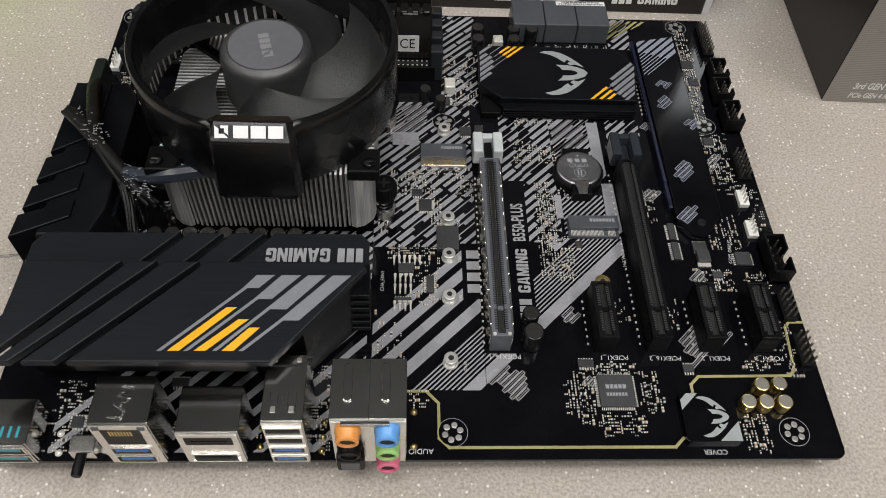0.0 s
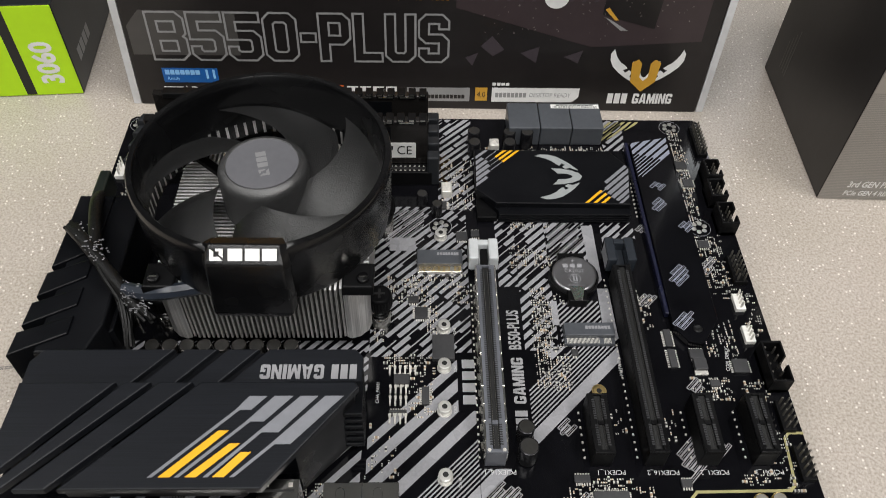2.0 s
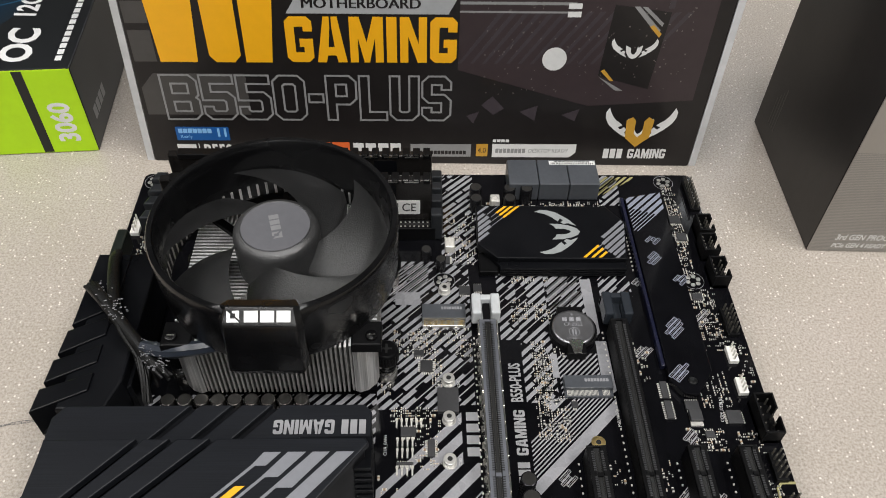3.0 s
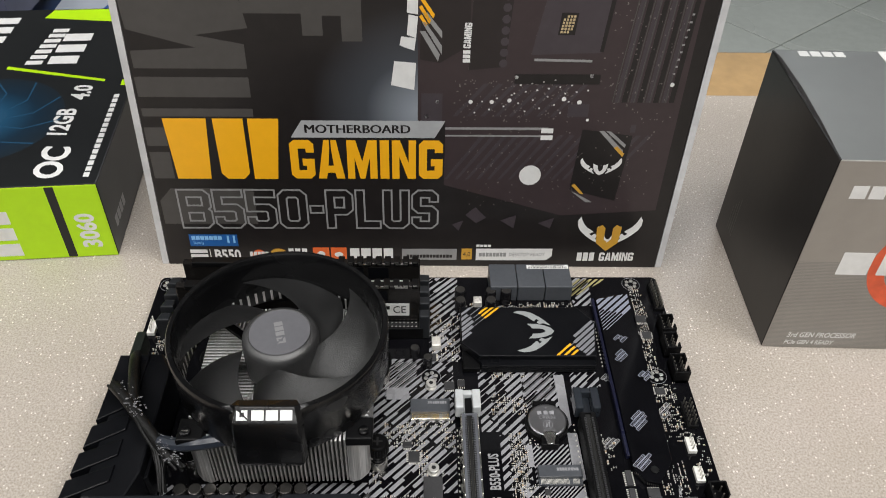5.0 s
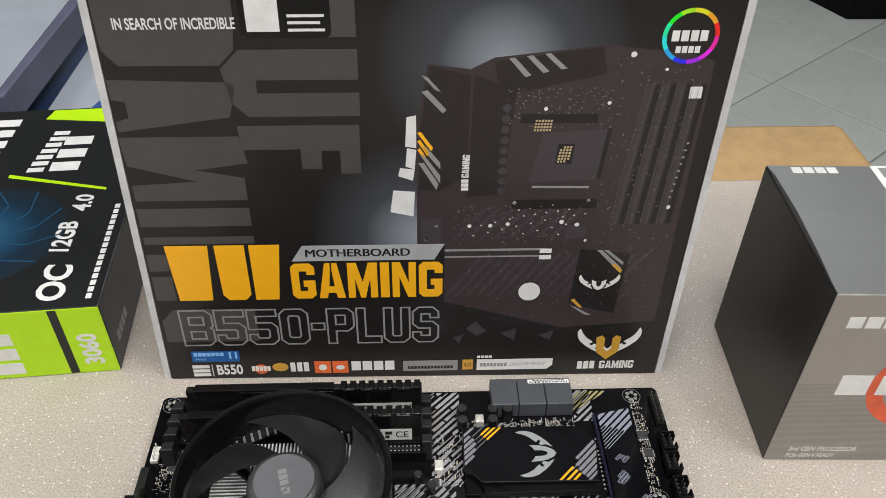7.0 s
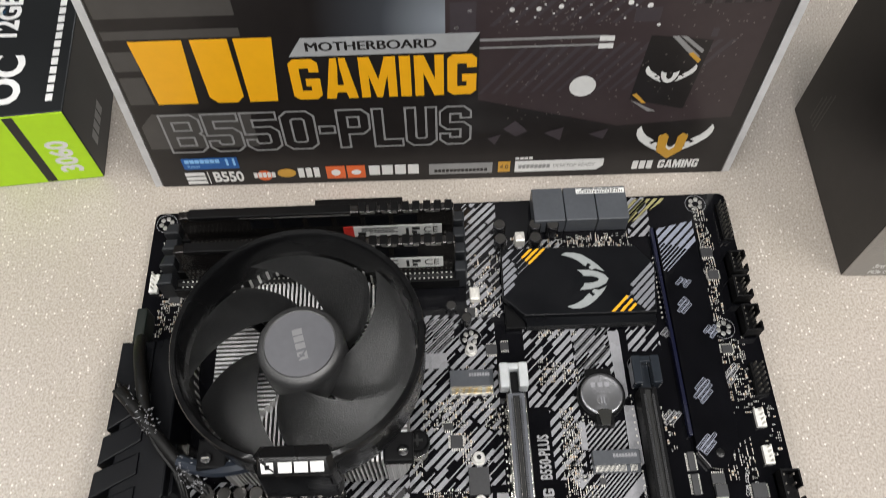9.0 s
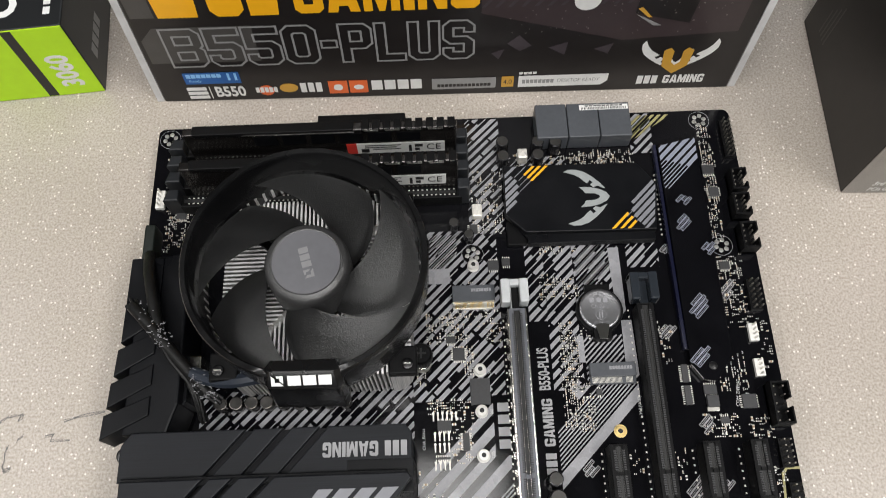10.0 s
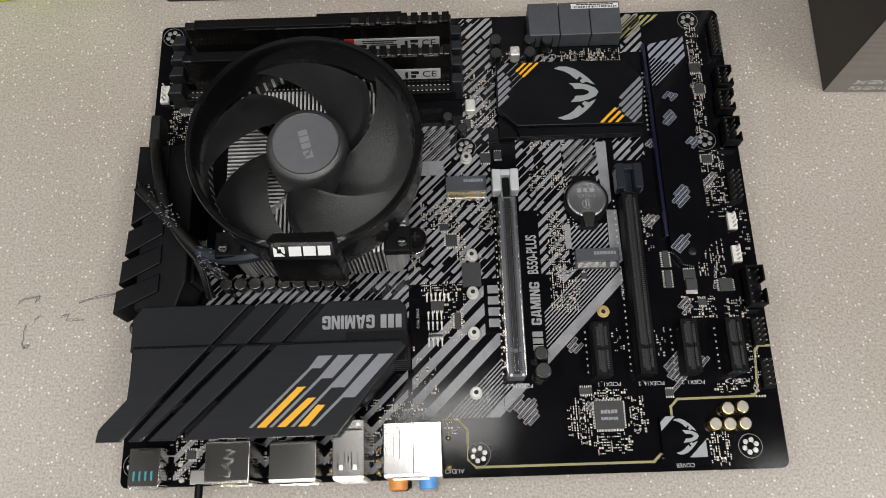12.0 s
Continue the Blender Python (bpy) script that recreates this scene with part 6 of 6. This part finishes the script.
# foot row of small marks
print_on(body, "blue_mark", [rect(15, 45.5, 16, 25)], INK_BLUE, 0.3, "blue block logo")
PALE_BLUE = carton_mat("pale_blue_print", (0.25, 0.50, 0.80))
pieces("blue_mark_bar", bars(mesh(), 16.5, 36, 20.9, 23.8, 7, 0.36, 0.15), PALE_BLUE, body)
words("printed_word", "Ready", 2.0, PALE_BLUE, body, mm(20.6, 18.4, 0.36))
words("printed_word", "11", 5.4, PALE_BLUE, body, mm(41.4, 21.0, 0.36), bold=0.05)
print_on(body, "small_mark", [rect(14, 25, 10.5, 13.2), rect(14, 25, 7, 9.6), rect(14, 25, 3.6, 6.2), rect(26.4, 26.9, 3.4, 13.6)], INK_LIGHT, 0.3)
words("printed_word", "B550", 8.2, INK_LIGHT, body, mm(37.6, 8.6, 0.36), squeeze=0.72, bold=0.04)
print_on(body, "small_mark", [disc(58, 9, 4.2, 20)], INK_ORANGE, 0.3)
pieces("small_mark", bars(mesh(), 52, 64.5, 7.4, 11.6, 5, 0.36, 0.2), INK_LIGHT, body)
print_on(body, "small_mark", [disc(70.5, 10.5, 5.2, 20, 3.6)], INK_GOLD, 0.3)
pieces("small_mark", bars(mesh(), 77, 90, 6.4, 14.2, 3, 0.3, 0.25), INK_LIGHT, body)
print_on(body, "orange_tile", [rect(92.6, 103.2, 4.6, 15)], INK_ORANGE, 0.3, "orange square mark")
print_on(body, "orange_tile", [rect(104.2, 114.4, 4.6, 15)], INK_ORANGE, 0.3, "orange square mark")
print_on(body, "tile_mark", [disc(97.9, 9.6, 2.6, 14), disc(109.3, 9.4, 2.8, 14, 2.0)], INK_LIGHT, 0.36)
pieces("small_mark", bars(mesh(), 116.5, 145.5, 6.6, 14.4, 4, 0.3, 0.16), INK_LIGHT, body)
print_on(body, "grey_tab", [rect(150, 185.5, 5.2, 14)], INK_MID, 0.3)
pieces("tab_bar", bars(mesh(), 153, 183, 7, 9.4, 14, 0.36), INK, body)
print_on(body, "small_mark", [rect(188.6, 195.4, 5.6, 14.2)], INK_GOLD, 0.3)
words("printed_word", "4.0", 3.6, INK, body, mm(192, 9.6, 0.4), squeeze=0.8)
pieces("small_mark", bars(mesh(), 198, 208, 15.6, 17.4, 4, 0.3), INK_LIGHT, body)
print_on(body, "grey_tab", [[(198, 5), (244, 5), (247.5, 8.4), (247.5, 14.2), (198, 14.2)]], INK_LIGHT, 0.3)
pieces("tab_bar", bars(mesh(), 200, 218, 8.0, 11.0, 8, 0.36), INK_MID, body)
words("printed_word", "DESKTOP READY", 2.8, INK_MID, body, mm(231, 9.5, 0.36), squeeze=0.78, shear=0.1)
crest = wing_mark(mesh(), lambda p: (282 + 20.5 * p[0], 27.5 + 17 * p[1]), 0.3, 0.05)
pieces("printed_crest", crest, INK_LIGHT, body, "silver winged crest")
print_on(body, "printed_crest", [[(274, 31), (277.4, 33), (279.6, 30.4), (279.6, 22), (282, 19.4), (284.4, 22), (284.4, 30.4), (286.6, 33), (290, 31), (289, 19), (282, 12.6), (275, 19)]], INK_GOLD, 0.42, "gold centre shield")
pieces("small_mark", bars(mesh(), 264, 276, 4.6, 11.2, 3, 0.3, 0.2), INK_LIGHT, body)
heavy_word("printed_letter", "GAMING", body, mm(278.5, 4.6, 0.3), 22.5, 6.6, INK_LIGHT)

# the print's slight shift on the face, and the carton racked a little to one side
shift = Matrix(((0.9937, -0.0219, 0, 0.0013), (0.0080, 1.0076, 0, -0.0011), (0, 0, 1, 0), (0, 0, 0, 1)))
rack = Matrix(((1, math.tan(radians(1.28)), 0, 0), (0, 1, 0, 0), (0, 0, 1, 0), (0, 0, 0, 1)))
bpy.context.view_layer.update()
for ob in mb_box.children_recursive:
    local = ob.matrix_local if ob.parent == body else ob.parent.matrix_local @ ob.matrix_local
    if ob == body or ob.name.startswith("wrap_edge"):
        local, change = Matrix(), rack
    else:
        change = rack @ shift
    ob.data.transform(local.inverted() @ change @ local)

# graphics card carton, lying flat
GREEN = carton_mat("lime_carton_print", (0.44, 0.74, 0.008), 0.35, 0.3, 0.05)
GBLACK = carton_mat("black_card_print", (0.012, 0.013, 0.014), 0.32, 0.3)
GW, GD, GH = 210.0, 245.0, 58.0
gpu = thing("graphics_card_box", pose(-0.0385, 0.279, -0.003, 0, 0, 4.5), "black and lime-green cardboard carton lying flat", "carton")
gbody = part("carton", box(mesh(), -GW, 0, 0, GD, 0, GH, 0.8), GBLACK, gpu, "black printed cardboard")
gf = part("green_front", box(mesh(), -GW, -0.4, -0.3, 0.5, 0.6, GH - 0.4, 0.1), GREEN, gbody, "lime green end panel")
part("dark_band", prism(mesh(), [(-31, -0.36), (-25.5, -0.36), (-25.5, -0.28), (-31, -0.28)], 1.0, GH - 0.8), GBLACK, gf)
words("printed_word", "3060", 11.5, INK_LIGHT, gf, mm(-13, -0.5, 22, 90, 0, 0) @ Matrix.Rotation(radians(90), 4, "Z"), squeeze=0.86, bold=0.05)
blk = mesh()
for k in range(3):
    box(blk, -78, -58, -0.42, -0.3, 4 + 13 * k, 14 + 13 * k)
pieces("white_block", blk, INK_LIGHT, gf, "white block logo")
print_on(gbody, "green_corner", [[(-88, GD - 16), (-2, GD - 30), (-2, GD - 2), (-84, GD - 2)]], GREEN, GH, "lime green corner")
print_on(gbody, "green_line", [[(-94, 146), (-20, 124), (-20, 127), (-94, 150)]], GREEN, GH)
print_on(gbody, "green_corner", [rect(-8, -0.6, 118, 126)], GREEN, GH + 0.02)
for y0, y1, n, x0, x1 in ((152, 206, 3, -67, -46), (152, 212, 7, -83, -71), (172, 236, 4, -128, -110)):
    bm = mesh()
    w = (y1 - y0) / n
    for k in range(n):
        prism(bm, rect(x0 + 1.2 * k, x1 + 1.2 * k, y0 + w * k, y0 + w * (k + 0.66)), GH, GH + 0.06)
    pieces("white_block", bm, INK_LIGHT, gbody, "white block logo")
words("printed_word", "OC", 17, INK_LIGHT, gbody, mm(-31, 24, GH + 0.1, 0, 0, 90), squeeze=0.95, bold=0.045, shear=0.12)
words("printed_word", "12GB", 12.5, INK_LIGHT, gbody, mm(-36, 70, GH + 0.1, 0, 0, 90), squeeze=0.86, bold=0.04, shear=0.12)
words("printed_word", "4.0", 12.5, INK_LIGHT, gbody, mm(-32, 109, GH + 0.1, 0, 0, 90), squeeze=0.9, bold=0.04, shear=0.12)
bm = mesh()
for k in range(16):
    prism(bm, rect(-9.5, -6, 8 + 6.2 * k, 12.6 + 6.2 * k), GH, GH + 0.06)
pieces("small_bar", bm, INK_LIGHT, gbody)
FAN_BLUE = carton_mat("blue_fan_print", (0.016, 0.065, 0.125), 0.3)
print_on(gbody, "pictured_fan", [disc(-92, 78, 54, 48)], glow_print("fan_glow_print", -92, 78, 56, ((0.0, (0.012, 0.018, 0.024)), (0.35, (0.008, 0.022, 0.04)), (0.7, (0.012, 0.06, 0.12)), (1.0, (0.04, 0.22, 0.42)))), GH, "dark blue picture of a fan")
print_on(gbody, "pictured_fan_hub", [disc(-92, 78, 17, 32)], FAN_BLUE, GH + 0.12)
bl = []
for k in range(11):
    a = 2 * math.pi * k / 11
    bl.append([(-92 + r * math.cos(a + t), 78 + r * math.sin(a + t)) for r, t in ((17, 0), (34, 0.16), (53, 0.5), (53, 0.53), (34, 0.20), (17, 0.05))])
print_on(gbody, "pictured_fan_blade", bl, FAN_BLUE, GH + 0.08)
bm = mesh()
for k in range(4):
    box(bm, 0.02, 0.12, 12 + 7 * k, 17.5 + 7 * k, 14, 22)
pieces("side_block", bm, INK_MID, gbody)

# processor carton
SILVER = mat("silver_grey_carton", (0.34, 0.32, 0.295), 0.42, metal=0.5, vary=0.08, scale=40, bump=0.03, rough_vary=0.10)
DARK_TOP = mat("dark_silver_carton", (0.23, 0.24, 0.24), 0.40, metal=0.45, vary=0.06, scale=30, bump=0.04, rough_vary=0.10)
PW, PD, PH = 138.0, 112.0, 135.0
cpu = thing("processor_box", pose(0.361, 0.198, -0.003, 0, 0, -2.0), "silver and black cardboard carton with an orange ring", "carton")
pb = part("carton", box(mesh(), 0, PW, 0, PD, 0, PH, 0.8), INK, cpu, "black printed cardboard")
pf = part("front_panel", box(mesh(), 0.3, PW - 0.3, -0.3, 0.4, 0.4, PH - 0.3, 0.1), SILVER, pb, "silver-grey front panel")
part("top_panel", box(mesh(), 0.8, PW - 0.3, 0.3, PD - 0.3, PH - 0.2, PH + 0.3, 0.1), DARK_TOP, pb, "grey metallic lid")
part("lid_gap", prism(mesh(), [(0.5, 3), (2.4, PD * 0.3), (3.4, PD * 0.6), (2.4, PD * 0.9), (0.5, PD - 1)], PH + 0.3, PH + 0.36), INK, pb, "dark gap beside the lid")
part("worn_edge", box(mesh(), 0.3, PW - 0.4, -0.42, -0.05, PH - 0.35, PH + 0.36, 0.1), mat("scuffed_card_edge", (0.42, 0.41, 0.39), 0.6, vary=0.35, scale=120), pb, "pale scuffed card edge")
ribs = mesh()
for k in range(62):
    box(ribs, 0.6, PW - 0.6, -0.36, -0.3, 1.2 + 1.1 * k, 1.7 + 1.1 * k)
tagged(part("printed_ruling", ribs, mat("line_grey_print", (0.26, 0.25, 0.235), 0.44, metal=0.45, vary=0.08, scale=40), pf, "fine printed lines"), kind="stuff")
words("printed_word", "3rd GEN PROCESSOR", 4.1, INK_LIGHT, pf, mm(12, -0.45, 11.0, 90, 0, 0), squeeze=0.74, bold=0.03, shear=0.15, align="LEFT")
words("printed_word", "PCIe GEN 4 READY", 3.3, INK_LIGHT, pf, mm(12, -0.45, 4.8, 90, 0, 0), squeeze=0.74, bold=0.03, shear=0.15, align="LEFT")
lg = mesh()
for k in range(3):
    box(lg, 12 + 9.5 * k, 20 + 9.5 * k, -0.42, -0.3, 112, 120)
for k in range(5):
    box(lg, 23 + 22 * k, 40 + 22 * k, -0.46, -0.34, 60, 76)
pieces("white_block", lg, INK_LIGHT, pf, "white block logo")
bm = mesh()
lathe(bm, 0, 0, [(36, 0), (36, 0.08), (27, 0.08), (27, 0)], 64, False, False)
part("orange_ring", bm, mat("orange_ring_print", (0.62, 0.09, 0.03), 0.4, vary=0.4, scale=60), pf, "brushed orange ring", False, mm(76, -0.31, 68, 90, 0, 0))
print_on(pb, "paper_sticker", [rect(62, 118, 84, 112)], LABEL, PH + 0.32, "white paper sticker")
print_on(pb, "sticker_red", [rect(80, 112, 103, 110)], RED, PH + 0.4)
print_on(pb, "sticker_bar", [rect(66, 78, 100, 110)] + [rect(66 + 4 * k, 69 + 4 * k, 90, 94) for k in range(12)], INK_MID, PH + 0.4)
pieces("white_block", bars(mesh(), 14, 42, 104, 110, 4, PH + 0.32), INK_LIGHT, pb)
sb = mesh()
for k in range(4):
    box(sb, -0.1, 0.02, 84 + 3 * k, 85.2 + 3 * k, 14, 44 - 4 * k)
pieces("side_bar", sb, INK_GREY, pb)

# ---- beyond the worktop ----
WOOD = mat("pale_oak_board", (0.42, 0.27, 0.12), 0.5, vary=0.15, scale=60)
stool = thing("wooden_stool", pose(0.48, 0.56, 0), "pale wooden stool top beside the worktop", "stool")
part("seat", box(mesh(), -110, 130, -62, 80, -70, -40, 8), WOOD, stool)
for x in (-90, 110):
    for y in (-45, 62):
        part("leg", box(mesh(), x - 14, x + 14, y - 14, y + 14, FLOOR_Z, -70, 2), WOOD, stool)
dark = thing("equipment_case", pose(0, 0, -0.75), "dark low case with a pale panel on the floor", "case")
part("case_body", prism(mesh(), [(1649, 2478), (2400, 2478), (2400, 3200), (1350, 3200)], 0, 150, 12), BLACK, dark)
part("case_panel", prism(mesh(), [(1720, 2640), (1860, 2600), (1880, 2900), (1700, 2900)], 150, 156, 2), LEG, dark)
PAPER = mat("blue_white_board", (0.32, 0.35, 0.40), 0.5, vary=0.1, scale=20)
NAVY = mat("slate_violet_board", (0.10, 0.105, 0.16), 0.45, vary=0.2, scale=20)
BLUE_C = mat("deep_blue_board", (0.03, 0.08, 0.24), 0.5, vary=0.15, scale=20)
tray = thing("storage_carton", pose(0, 0, 0), "pale carton with a slate-violet rim beyond the worktop", "carton")
part("carton", box(mesh(), -560, -206, 545, 900, 14, 50, 2), PAPER, tray)
part("rim", prism(mesh(), [(-206, 545), (-196, 545), (-190, 900), (-206, 900)], 22, 52, 2), NAVY, tray, "glossy slate-violet rim")
part("stand", box(mesh(), -540, -220, 560, 880, FLOOR_Z, 14, 2), BLUE_C, tray)
small = thing("storage_carton", pose(0, 0, 0), "small white carton with blue print beyond the worktop", "carton")
part("carton", box(mesh(), -190, -120, 545, 752, -30, 8, 1.5), PAPER, small)
part("blue_print", prism(mesh(), [(-165, 546), (-128, 546), (-138, 640)], 8, 8.3), BLUE_C, small)
part("stand", box(mesh(), -188, -122, 550, 750, FLOOR_Z, -30, 2), BLUE_C, small)

# housings for the assumed ceiling lights
for x, y, sx, sy, _, _ in LAMPS:
    l = thing("ceiling_light", pose(x, y, 2.1), "long white ceiling light housing", "ceiling light", "ceiling lights")
    part("housing", box(mesh(), -500 * sx - 20, 500 * sx + 20, -500 * sy - 20, 500 * sy + 20, -40, 0, 4), CEIL, l)

# scuffs on the worktop: thin dark pencil marks
sc = mesh()
r4 = random.Random(9)
PENCIL = mat("pencil_mark", (0.12, 0.115, 0.11), 0.6, vary=0.4, scale=900)
for pts in ([(-66, 92), (-62, 95), (-55, 96), (-57, 93)], [(-60, 81), (-60.5, 74), (-60, 70), (-57, 71), (-60, 69)], [(-54, 86), (-56, 83)], [(-43, 85), (-39, 86), (-40, 83), (-31, 83)], [(-35, 92), (-28, 94), (-16, 96)]):
    for (x0, y0), (x1, y1) in zip(pts, pts[1:]):
        for shift in (-0.5, 0.0, 0.6):
            a = (x0 + r4.uniform(-0.6, 0.6), y0 + shift)
            mid = ((x0 + x1) / 2 + r4.uniform(-1, 1), (y0 + y1) / 2 + shift)
            poly_line(sc, [a, mid, (x1, y1 + shift * 0.5)], r4.uniform(0.15, 0.4), 0.05 + 0.01 * shift)
tagged(part("pencil_mark", sc, PENCIL, table, "faint pencil scribble"), kind="stuff")

# rows of contacts too small to pick apart
for ob in board.children_recursive:
    if ob.name.split(".")[0] in ("contact_strip", "pin_strip", "etched_mark", "label_mark", "knurl"):
        tagged(ob, kind="stuff")
